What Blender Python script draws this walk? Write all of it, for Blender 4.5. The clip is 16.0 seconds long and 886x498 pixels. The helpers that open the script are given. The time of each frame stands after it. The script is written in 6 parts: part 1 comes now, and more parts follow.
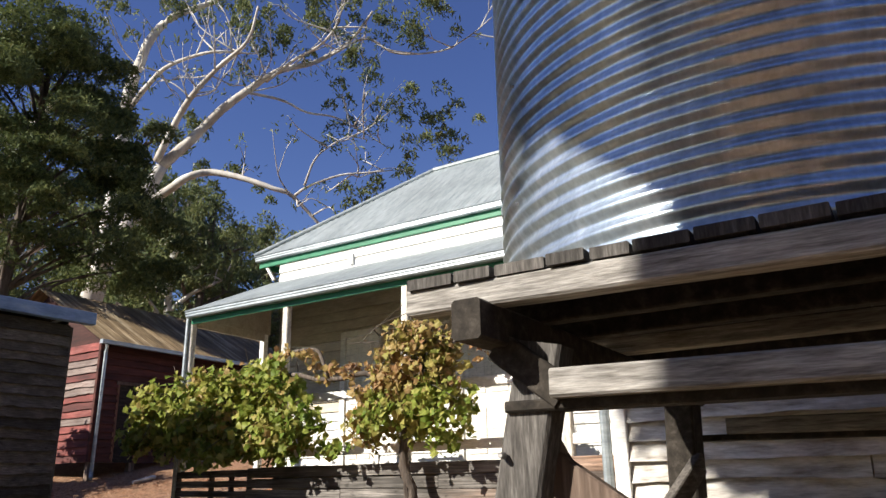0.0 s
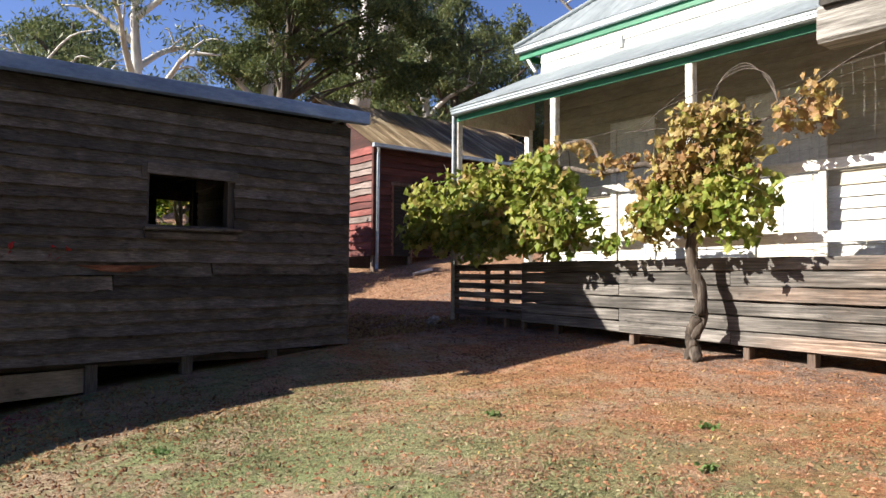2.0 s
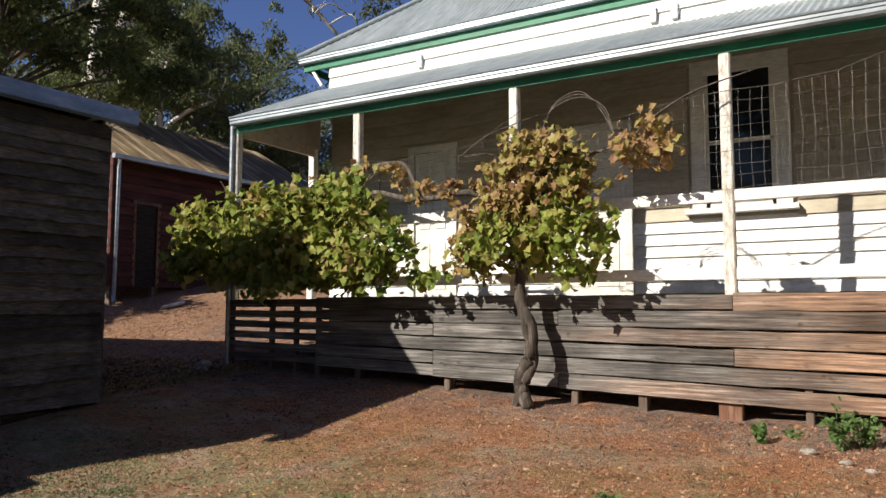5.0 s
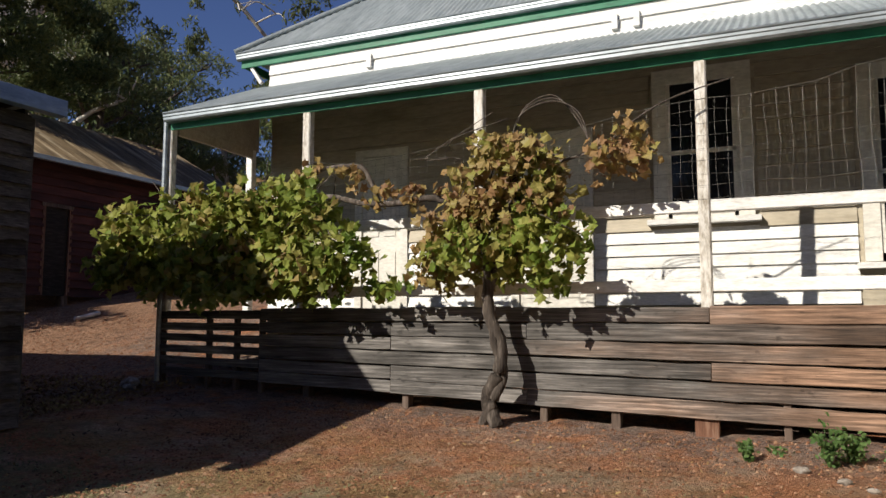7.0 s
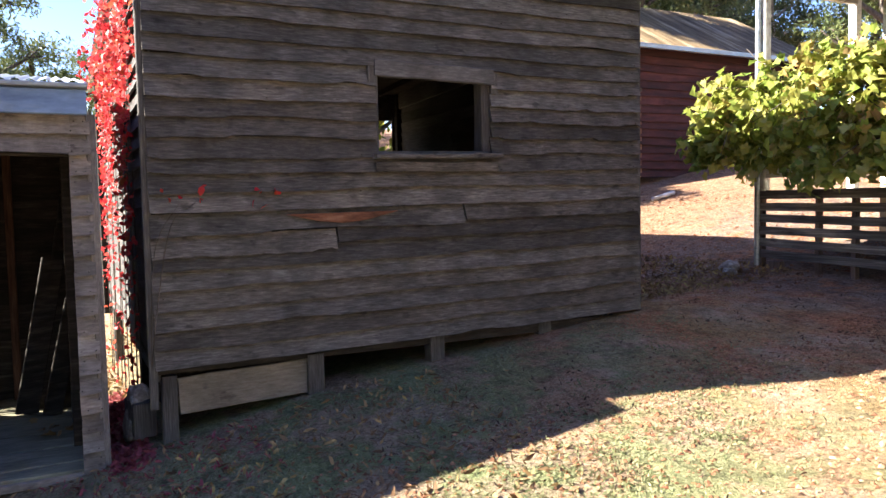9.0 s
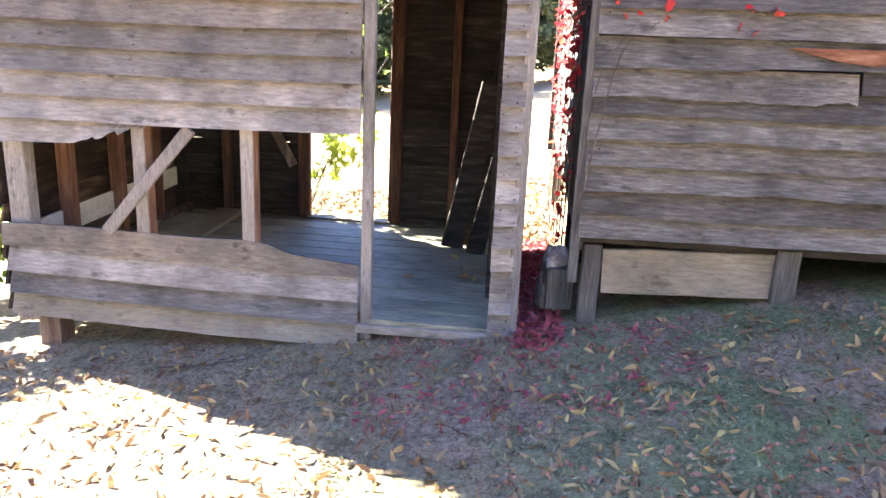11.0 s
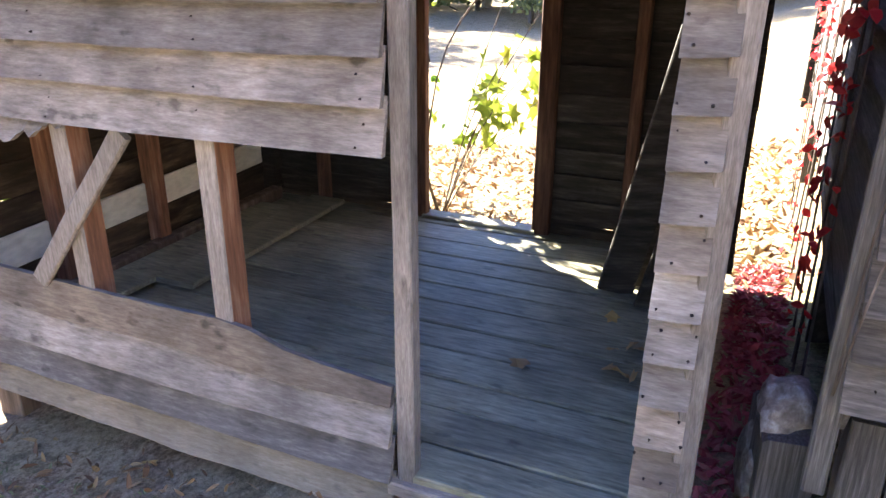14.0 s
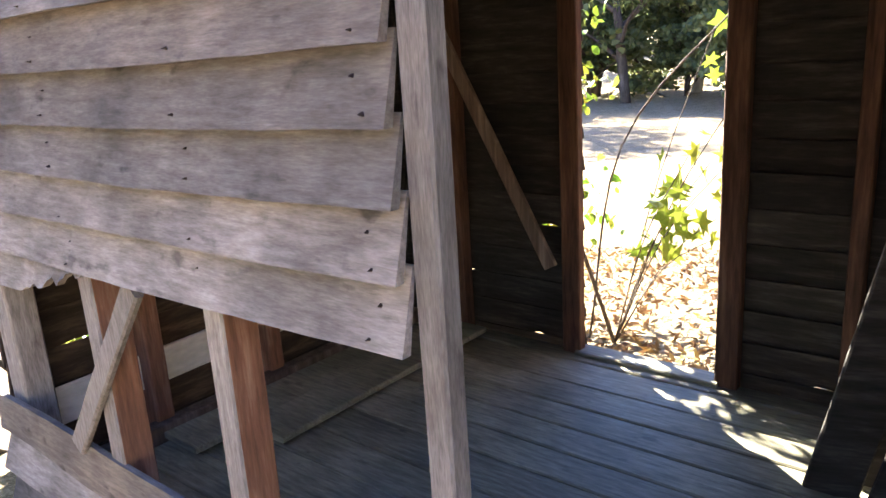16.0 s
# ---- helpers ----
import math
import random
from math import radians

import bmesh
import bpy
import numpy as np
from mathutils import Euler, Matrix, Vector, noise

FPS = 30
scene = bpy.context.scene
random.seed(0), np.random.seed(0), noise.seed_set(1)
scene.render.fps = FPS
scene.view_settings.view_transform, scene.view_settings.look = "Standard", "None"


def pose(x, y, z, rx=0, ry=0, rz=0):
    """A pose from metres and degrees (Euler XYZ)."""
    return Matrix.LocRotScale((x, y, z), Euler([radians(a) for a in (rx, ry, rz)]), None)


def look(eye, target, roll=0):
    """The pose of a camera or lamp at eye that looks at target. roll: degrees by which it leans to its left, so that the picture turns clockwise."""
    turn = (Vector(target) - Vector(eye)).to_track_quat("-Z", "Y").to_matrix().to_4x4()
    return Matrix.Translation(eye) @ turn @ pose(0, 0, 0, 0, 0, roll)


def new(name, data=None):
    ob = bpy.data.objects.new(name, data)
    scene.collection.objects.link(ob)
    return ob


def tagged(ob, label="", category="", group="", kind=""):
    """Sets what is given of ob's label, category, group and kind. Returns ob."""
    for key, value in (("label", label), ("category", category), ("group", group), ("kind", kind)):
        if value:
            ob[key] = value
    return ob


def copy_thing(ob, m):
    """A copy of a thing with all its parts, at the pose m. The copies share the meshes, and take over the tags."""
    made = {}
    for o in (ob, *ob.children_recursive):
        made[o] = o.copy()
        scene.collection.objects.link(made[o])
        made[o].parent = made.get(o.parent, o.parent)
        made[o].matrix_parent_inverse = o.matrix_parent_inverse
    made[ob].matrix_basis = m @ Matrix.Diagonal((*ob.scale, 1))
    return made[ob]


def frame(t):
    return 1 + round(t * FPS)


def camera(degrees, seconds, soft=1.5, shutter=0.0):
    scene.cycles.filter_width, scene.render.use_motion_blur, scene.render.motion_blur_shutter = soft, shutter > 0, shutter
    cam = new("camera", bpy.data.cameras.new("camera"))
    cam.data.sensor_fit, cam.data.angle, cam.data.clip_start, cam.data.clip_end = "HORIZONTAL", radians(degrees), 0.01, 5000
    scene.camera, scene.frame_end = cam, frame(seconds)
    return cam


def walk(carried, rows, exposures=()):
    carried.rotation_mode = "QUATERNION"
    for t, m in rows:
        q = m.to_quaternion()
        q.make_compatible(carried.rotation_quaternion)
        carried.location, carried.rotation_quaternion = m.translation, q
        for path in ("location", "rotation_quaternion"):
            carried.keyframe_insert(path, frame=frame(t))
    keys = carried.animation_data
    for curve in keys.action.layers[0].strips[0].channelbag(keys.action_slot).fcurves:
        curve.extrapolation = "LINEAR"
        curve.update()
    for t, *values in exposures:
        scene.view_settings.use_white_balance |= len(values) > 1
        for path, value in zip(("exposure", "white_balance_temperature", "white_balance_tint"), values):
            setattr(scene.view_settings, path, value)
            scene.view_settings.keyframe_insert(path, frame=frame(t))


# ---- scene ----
cam = camera(60.9, 16.0)
PATH = [
    (0, (0.01, 0.051, 1.5), (-1.001, 1.667, 2.103), -1.0),
    (0.5, (-0.219, 0.068, 1.496), (-1.327, 1.683, 1.901), -2.0),
    (1, (-0.357, 0.127, 1.469), (-1.669, 1.624, 1.664), -2.1),
    (1.5, (-0.463, 0.28, 1.469), (-1.933, 1.633, 1.552), -2.6),
    (2, (-0.611, 0.343, 1.493), (-2.166, 1.598, 1.585), 0.4),
    (2.5, (-0.916, 0.322, 1.504), (-2.44, 1.612, 1.614), 0.7),
    (3, (-1.148, 0.404, 1.512), (-2.597, 1.782, 1.524), 0.8),
    (3.5, (-1.389, 0.579, 1.548), (-2.783, 2.011, 1.598), 3.2),
    (4, (-1.649, 0.72, 1.519), (-2.79, 2.361, 1.609), 2.7),
    (4.5, (-1.862, 0.65, 1.572), (-2.932, 2.333, 1.716), 0.7),
    (6.8, (-2.651, 0.733, 1.646), (-3.438, 2.559, 1.864), 0.4),
    (7, (-2.703, 0.814, 1.638), (-3.512, 2.633, 1.834), 0.1),
    (7.5, (-2.823, 0.987, 1.629), (-3.776, 2.737, 1.795), -1.1),
    (8, (-3.054, 0.973, 1.646), (-4.353, 2.491, 1.736), -0.3),
    (8.5, (-3.322, 0.833, 1.74), (-4.901, 2.06, 1.75), -0.5),
    (8.9, (-3.571, 0.787, 1.721), (-5.326, 1.741, 1.618), -0.9),
    (9, (-3.607, 0.792, 1.722), (-5.386, 1.698, 1.597), -1.1),
    (9.5, (-3.914, 0.898, 1.687), (-5.825, 1.47, 1.542), -1.3),
    (10, (-4.16, 0.994, 1.633), (-6.129, 1.2, 1.346), -1.8),
    (10.2, (-4.306, 1.008, 1.623), (-6.271, 1.094, 1.26), 0.8),
    (12.3, (-5.93, 1.003, 1.649), (-7.775, 0.585, 0.999), 0.8),
    (12.5, (-6.115, 1.048, 1.645), (-7.948, 0.587, 0.99), 1.3),
    (13, (-6.435, 1.1, 1.671), (-8.207, 0.481, 0.98), 0.5),
    (13.5, (-6.758, 1.056, 1.671), (-8.505, 0.406, 0.946), 2.0),
    (14, (-7.053, 1.069, 1.651), (-8.749, 0.322, 0.898), 0.2),
    (14.5, (-7.369, 1.121, 1.657), (-8.912, 0.076, 0.932), -1.6),
    (15, (-7.604, 0.997, 1.61), (-9.116, -0.078, 0.863), -1.4),
    (15.5, (-7.759, 0.94, 1.611), (-9.333, -0.086, 0.926), -0.9),
    (16, (-7.889, 0.969, 1.639), (-9.367, -0.271, 1.114), -3.6),
]
EXPO = [(0.0, 1.0), (1.0, 1.0), (2.0, 1.4), (3.0, 1.52), (4.5, 0.85), (7.0, 0.2), (7.6, 0.3), (8.5, 1.55), (9.0, 2.75), (9.5, 3.65), (10.0, 4.2), (12.3, 4.7), (13.5, 4.42), (14.5, 4.22), (16.0, 4.2)]
walk(cam, [(t, look(eye, target, roll)) for t, eye, target, roll in PATH], EXPO)

# ---- world and sun ----
SUN = Vector((0.55, 1.0, -0.72)).normalized()
world = bpy.data.worlds.new("sky")
scene.world = world
world.use_nodes = True
wn = world.node_tree
sky = wn.nodes.new("ShaderNodeTexSky")
sky.sky_type, sky.sun_disc = "NISHITA", False
sky.sun_elevation, sky.sun_rotation = math.asin(-SUN.z), math.atan2(-SUN.x, -SUN.y)
sky.altitude, sky.air_density, sky.dust_density, sky.ozone_density = 300, 1.0, 0.3, 2.5
hue = wn.nodes.new("ShaderNodeHueSaturation")
hue.inputs["Hue"].default_value, hue.inputs["Saturation"].default_value = 0.522, 1.16
wn.links.new(sky.outputs[0], hue.inputs["Color"])
wn.links.new(hue.outputs[0], wn.nodes["Background"].inputs[0])
wn.nodes["Background"].inputs[1].default_value = 0.064
sun_data = bpy.data.lights.new("sun", "SUN")
sun_data.energy, sun_data.angle, sun_data.color = 5.0, radians(0.53), (1.0, 0.93, 0.82)
sun = new("sun", sun_data)
sun.matrix_world = look((0, 0, 40), Vector((0, 0, 40)) + SUN)


# ---- materials ----
def surf(name, cols, scale=(1, 1, 1), freq=1.0, rough=0.8, bump=0.3, metal=0.0, rnd=0.15, stain=0.35, stain_freq=1.3, dist=0.01, spec=0.3, trans=0.0, fine=0.12, tint=None, knots=0.0):
    """Three colours through a stretched noise, stains at a larger scale, a change from piece to piece, and fine relief."""
    m = bpy.data.materials.new(name)
    m.use_nodes = True
    nt = m.node_tree
    b = nt.nodes["Principled BSDF"]
    N, L = nt.nodes.new, nt.links.new
    geo, info = N("ShaderNodeNewGeometry"), N("ShaderNodeObjectInfo")
    off = N("ShaderNodeVectorMath"); off.operation = "MULTIPLY_ADD"
    cx = N("ShaderNodeCombineXYZ")
    for i in range(3):
        L(info.outputs["Random"], cx.inputs[i])
    L(cx.outputs[0], off.inputs[0]); off.inputs[1].default_value = (17.0, 23.0, 31.0); L(geo.outputs["Position"], off.inputs[2])
    mp = N("ShaderNodeMapping"); mp.inputs["Scale"].default_value = scale
    L(off.outputs[0], mp.inputs[0])
    n1 = N("ShaderNodeTexNoise"); n1.inputs["Scale"].default_value = freq; n1.inputs["Detail"].default_value = 7; n1.inputs["Roughness"].default_value = 0.65
    L(mp.outputs[0], n1.inputs["Vector"])
    ramp = N("ShaderNodeValToRGB")
    ramp.color_ramp.elements[0].position, ramp.color_ramp.elements[1].position = 0.3, 0.72
    mid = ramp.color_ramp.elements.new(0.52)
    for e, c in zip(sorted(ramp.color_ramp.elements, key=lambda q: q.position), cols):
        e.color = (*c, 1)
    L(n1.outputs[0], ramp.inputs[0])
    n2 = N("ShaderNodeTexNoise"); n2.inputs["Scale"].default_value = stain_freq; n2.inputs["Detail"].default_value = 5
    L(off.outputs[0], n2.inputs["Vector"])
    mr = N("ShaderNodeMapRange"); mr.inputs[1].default_value, mr.inputs[2].default_value = 0.3, 0.7
    mr.inputs[3].default_value, mr.inputs[4].default_value = 1 - stain, 1 + stain * 0.6
    L(n2.outputs[0], mr.inputs[0])
    mr2 = N("ShaderNodeMapRange"); mr2.inputs[3].default_value, mr2.inputs[4].default_value = 1 - rnd, 1 + rnd
    L(info.outputs["Random"], mr2.inputs[0])
    mul = N("ShaderNodeMath"); mul.operation = "MULTIPLY"
    L(mr.outputs[0], mul.inputs[0]); L(mr2.outputs[0], mul.inputs[1])
    mix = N("ShaderNodeMixRGB"); mix.blend_type = "MULTIPLY"; mix.inputs[0].default_value = 1
    n3 = N("ShaderNodeTexNoise"); n3.inputs["Scale"].default_value = freq * 4.3; n3.inputs["Detail"].default_value = 4
    L(mp.outputs[0], n3.inputs["Vector"])
    mr3 = N("ShaderNodeMapRange"); mr3.inputs[1].default_value, mr3.inputs[2].default_value = 0.3, 0.7
    mr3.inputs[3].default_value, mr3.inputs[4].default_value = 1 - fine, 1 + fine
    L(n3.outputs[0], mr3.inputs[0])
    mul3 = N("ShaderNodeMath"); mul3.operation = "MULTIPLY"; L(mul.outputs[0], mul3.inputs[0]); L(mr3.outputs[0], mul3.inputs[1])
    L(ramp.outputs[0], mix.inputs[1]); L(mul3.outputs[0], mix.inputs[2])
    colour = mix.outputs[0]
    if knots:
        km = N("ShaderNodeMapping"); km.inputs["Scale"].default_value = tuple(7.0 if q > 30 else 3.5 for q in scale)
        L(off.outputs[0], km.inputs[0])
        kn = N("ShaderNodeTexNoise"); kn.inputs["Scale"].default_value = 2.2; kn.inputs["Detail"].default_value = 4
        L(km.outputs[0], kn.inputs["Vector"])
        kr = N("ShaderNodeMapRange"); kr.inputs[1].default_value, kr.inputs[2].default_value = 0.63, 0.72
        kr.inputs[3].default_value, kr.inputs[4].default_value = 1.0, 1.0 - knots
        L(kn.outputs[0], kr.inputs[0])
        kx = N("ShaderNodeMixRGB"); kx.blend_type = "MULTIPLY"; kx.inputs[0].default_value = 1
        L(colour, kx.inputs[1]); L(kr.outputs[0], kx.inputs[2])
        colour = kx.outputs[0]
    if tint:
        fr = N("ShaderNodeMath"); fr.operation = "MULTIPLY"; fr.inputs[1].default_value = 13.7; L(info.outputs["Random"], fr.inputs[0])
        fr2 = N("ShaderNodeMath"); fr2.operation = "FRACT"; L(fr.outputs[0], fr2.inputs[0])
        fr3 = N("ShaderNodeMath"); fr3.operation = "MULTIPLY"; L(fr2.outputs[0], fr3.inputs[0]); L(n2.outputs[0], fr3.inputs[1])
        mt = N("ShaderNodeMixRGB"); mt.blend_type = "MULTIPLY"; mt.inputs[2].default_value = (*tint, 1)
        L(fr3.outputs[0], mt.inputs[0]); L(colour, mt.inputs[1])
        colour = mt.outputs[0]
    L(colour, b.inputs["Base Color"])
    b.inputs["Roughness"].default_value, b.inputs["Metallic"].default_value = rough, metal
    b.inputs["Specular IOR Level"].default_value = spec
    if bump:
        bn = N("ShaderNodeBump"); bn.inputs["Strength"].default_value, bn.inputs["Distance"].default_value = bump, dist
        L(n1.outputs[0], bn.inputs["Height"]); L(bn.outputs[0], b.inputs["Normal"])
    if trans:
        b.inputs["Transmission Weight"].default_value = trans
    return m


def leafmat(name, cols, glow=0.35, gloss=0.45):
    """Leaves: a colour for each, by island, and light passing through the blade."""
    m = bpy.data.materials.new(name)
    m.use_nodes = True
    nt = m.node_tree
    b, out = nt.nodes["Principled BSDF"], nt.nodes["Material Output"]
    N, L = nt.nodes.new, nt.links.new
    geo = N("ShaderNodeNewGeometry")
    pn = N("ShaderNodeTexNoise"); pn.inputs["Scale"].default_value = 0.9; pn.inputs["Detail"].default_value = 3
    L(geo.outputs["Position"], pn.inputs["Vector"])
    add = N("ShaderNodeMath"); add.operation = "MULTIPLY_ADD"; add.inputs[1].default_value = 0.65
    L(geo.outputs["Random Per Island"], add.inputs[0])
    sub = N("ShaderNodeMath"); sub.operation = "MULTIPLY_ADD"; sub.inputs[1].default_value, sub.inputs[2].default_value = 1.2, -0.42
    L(pn.outputs[0], sub.inputs[0]); L(sub.outputs[0], add.inputs[2])
    ramp = N("ShaderNodeValToRGB")
    els = ramp.color_ramp.elements
    els[0].position, els[1].position = 0.0, 1.0
    for i in range(1, len(cols) - 1):
        els.new(i / (len(cols) - 1))
    for e, c in zip(sorted(els, key=lambda q: q.position), cols):
        e.color = (*c, 1)
    L(add.outputs[0], ramp.inputs[0])
    L(ramp.outputs[0], b.inputs["Base Color"])
    b.inputs["Roughness"].default_value = gloss
    b.inputs["Specular IOR Level"].default_value = 0.16
    tr = N("ShaderNodeBsdfTranslucent"); L(ramp.outputs[0], tr.inputs[0])
    mx = N("ShaderNodeMixShader"); mx.inputs[0].default_value = glow
    L(b.outputs[0], mx.inputs[1]); L(tr.outputs[0], mx.inputs[2]); L(mx.outputs[0], out.inputs[0])
    return m


GREY = ((0.04, 0.036, 0.033), (0.087, 0.081, 0.075), (0.16, 0.152, 0.143))
PALE = ((0.125, 0.11, 0.1), (0.192, 0.174, 0.164), (0.262, 0.243, 0.233))
wood_y = surf("weathered_board_y", GREY, (75, 9, 75), 1.0, 0.85, 0.3, knots=0.5, rnd=0.48, stain=0.5, stain_freq=3.2, fine=0.16, tint=(1.06, 0.93, 0.82))
pale_y = surf("pale_weathered_board_y", PALE, (70, 11, 70), 1.0, 0.85, 0.28, knots=0.55, rnd=0.34, stain=0.42, stain_freq=4.5, fine=0.13, tint=(1.1, 0.95, 0.76))
tan_board = surf("tan_board", ((0.17, 0.14, 0.105), (0.235, 0.2, 0.155), (0.29, 0.255, 0.205)), (70, 11, 70), 1.0, 0.85, 0.28, rnd=0.1, stain=0.3, stain_freq=3.0, knots=0.4)
damp_board = surf("damp_grey_board", ((0.075, 0.07, 0.07), (0.115, 0.108, 0.108), (0.19, 0.18, 0.178)), (70, 11, 70), 1.0, 0.85, 0.28, rnd=0.1, stain=0.5, stain_freq=3.5, knots=0.5)
pale_z = surf("pale_weathered_post", PALE, (70, 70, 9), 1.0, 0.85, 0.3, knots=0.5, rnd=0.2, stain=0.4, fine=0.22)
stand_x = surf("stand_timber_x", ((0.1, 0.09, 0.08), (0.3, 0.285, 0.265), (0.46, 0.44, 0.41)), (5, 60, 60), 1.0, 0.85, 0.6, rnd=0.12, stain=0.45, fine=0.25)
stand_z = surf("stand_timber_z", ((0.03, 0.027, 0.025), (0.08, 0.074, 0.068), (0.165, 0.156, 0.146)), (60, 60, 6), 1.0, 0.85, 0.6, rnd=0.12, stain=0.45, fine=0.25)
# near-black for the hidden timbers: the shade under the deck is in the colour
shade_wood = surf("shaded_stand_timber", ((0.012, 0.01, 0.008), (0.03, 0.025, 0.02), (0.07, 0.06, 0.05)), (20, 20, 20), 1.0, 0.9, 0.4)
wood_x = surf("weathered_board_x", GREY, (5, 130, 130), 1.0, 0.85, 0.5, rnd=0.32, stain=0.45, fine=0.25)
wood_z = surf("weathered_post", GREY, (130, 130, 5), 1.0, 0.85, 0.5, rnd=0.2, stain=0.45, fine=0.25)


def browned(m, x0, x1):
    """Boards whose grey weathering gives way, unevenly, to brown timber from x0 towards x1."""
    nt = m.node_tree
    N, L = nt.nodes.new, nt.links.new
    base = nt.nodes["Principled BSDF"].inputs["Base Color"]
    old = base.links[0].from_socket
    geo, info = N("ShaderNodeNewGeometry"), N("ShaderNodeObjectInfo")
    sep = N("ShaderNodeSeparateXYZ"); L(geo.outputs["Position"], sep.inputs[0])
    mp = N("ShaderNodeMapping"); mp.inputs["Scale"].default_value = (0.7, 1.0, 3.2); L(geo.outputs["Position"], mp.inputs[0])
    n = N("ShaderNodeTexNoise"); n.inputs["Scale"].default_value, n.inputs["Detail"].default_value, n.inputs["Roughness"].default_value = 1.1, 8, 0.65
    L(mp.outputs[0], n.inputs["Vector"])
    a = N("ShaderNodeMath"); a.operation = "MULTIPLY_ADD"; a.inputs[1].default_value = 5.0; L(n.outputs[0], a.inputs[0]); L(sep.outputs[0], a.inputs[2])
    b = N("ShaderNodeMath"); b.operation = "MULTIPLY_ADD"; b.inputs[1].default_value = 1.6; L(info.outputs["Random"], b.inputs[0]); L(a.outputs[0], b.inputs[2])
    f = N("ShaderNodeMapRange"); f.inputs[1].default_value, f.inputs[2].default_value = x0 + 3.3, x1 + 3.3
    L(b.outputs[0], f.inputs[0])
    mul = N("ShaderNodeMixRGB"); mul.blend_type = "MULTIPLY"; mul.inputs[2].default_value = (1.32, 0.88, 0.64, 1)
    L(f.outputs[0], mul.inputs[0]); L(old, mul.inputs[1]); L(mul.outputs[0], base)
    return m


skirt_wood = browned(surf("skirt_board", ((0.05, 0.046, 0.041), (0.165, 0.152, 0.14), (0.38, 0.352, 0.323)), (1.6, 44, 44), 1.0, 0.85, 0.5, rnd=0.3, stain=0.55, stain_freq=1.3, fine=0.28, knots=0.5), -4.5, -1.9)
rust_wood = surf("raw_red_timber", ((0.075, 0.032, 0.02), (0.19, 0.092, 0.056), (0.31, 0.2, 0.14)), (30, 30, 3), 1.0, 0.8, 0.4, rnd=0.2)
split_wood = surf("split_timber", ((0.05, 0.022, 0.014), (0.15, 0.06, 0.032), (0.24, 0.13, 0.08)), (20, 5, 30), 1.0, 0.85, 0.5)
stump_wood = surf("stump_timber", ((0.06, 0.042, 0.032), (0.14, 0.1, 0.078), (0.24, 0.19, 0.155)), (25, 25, 2), 1.0, 0.9, 0.5)
floor_wood = surf("floor_board", ((0.13, 0.12, 0.083), (0.235, 0.222, 0.153), (0.34, 0.32, 0.23)), (60, 7, 60), 1.0, 0.6, 0.25, rnd=0.14, stain=0.4, stain_freq=2.5, knots=0.45)
# darker copy of rust_wood for the back wall, with its shade mixed in
rust_shaded = surf("shaded_red_timber", ((0.03, 0.014, 0.009), (0.085, 0.04, 0.025), (0.15, 0.085, 0.055)), (30, 30, 3), 1.0, 0.85, 0.4, rnd=0.2)
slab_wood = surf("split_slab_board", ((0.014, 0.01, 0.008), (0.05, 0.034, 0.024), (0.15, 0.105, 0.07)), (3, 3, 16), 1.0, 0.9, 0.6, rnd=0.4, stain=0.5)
# darker than the outer boards: the dimness indoors is put into this colour
dark_wood = surf("shaded_inner_board", ((0.012, 0.01, 0.008), (0.028, 0.023, 0.019), (0.07, 0.058, 0.048)), (4, 4, 30), 1.0, 0.9, 0.5, rnd=0.35)
white_paint = surf("white_paint", ((0.62, 0.6, 0.55), (0.8, 0.79, 0.76), (0.84, 0.83, 0.81)), (3, 3, 14), 1.5, 0.5, 0.12, rnd=0.05, stain=0.1)
peel_paint = surf("peeling_white_paint", ((0.2, 0.17, 0.14), (0.56, 0.53, 0.48), (0.82, 0.81, 0.79)), (2.5, 9, 14), 1.4, 0.6, 0.35, rnd=0.08, stain=0.15)
post_paint = surf("flaking_post_paint", ((0.27, 0.22, 0.16), (0.66, 0.62, 0.55), (0.8, 0.78, 0.74)), (30, 30, 9), 1.0, 0.6, 0.35, rnd=0.06, stain=0.15)
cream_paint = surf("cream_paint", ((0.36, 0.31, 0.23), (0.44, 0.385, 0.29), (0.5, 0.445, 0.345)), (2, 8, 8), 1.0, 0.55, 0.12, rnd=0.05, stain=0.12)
trim_paint = surf("pale_trim_paint", ((0.6, 0.57, 0.5), (0.72, 0.69, 0.62), (0.78, 0.75, 0.68)), (4, 4, 10), 1.0, 0.5, 0.1, rnd=0.04, stain=0.1)
green_paint = surf("green_paint", ((0.012, 0.11, 0.055), (0.02, 0.17, 0.085), (0.04, 0.23, 0.12)), (3, 10, 10), 1.0, 0.45, 0.1, rnd=0.04, stain=0.15)
# one red in two tones: sunlight in the first, shade in the second
sunlit_red = surf("sunlit_red_paint", ((0.06, 0.018, 0.015), (0.15, 0.036, 0.03), (0.21, 0.08, 0.068)), (1.5, 1.5, 12), 1.0, 0.75, 0.3, rnd=0.35, stain=0.45)
red_paint = surf("shaded_red_paint", ((0.026, 0.01, 0.008), (0.066, 0.018, 0.013), (0.1, 0.036, 0.028)), (1.5, 1.5, 12), 1.0, 0.75, 0.3, rnd=0.35, stain=0.45)
bare_red = surf("bare_red_board", ((0.13, 0.09, 0.08), (0.22, 0.17, 0.15), (0.3, 0.24, 0.22)), (3, 3, 25), 1.0, 0.8, 0.3, rnd=0.2)
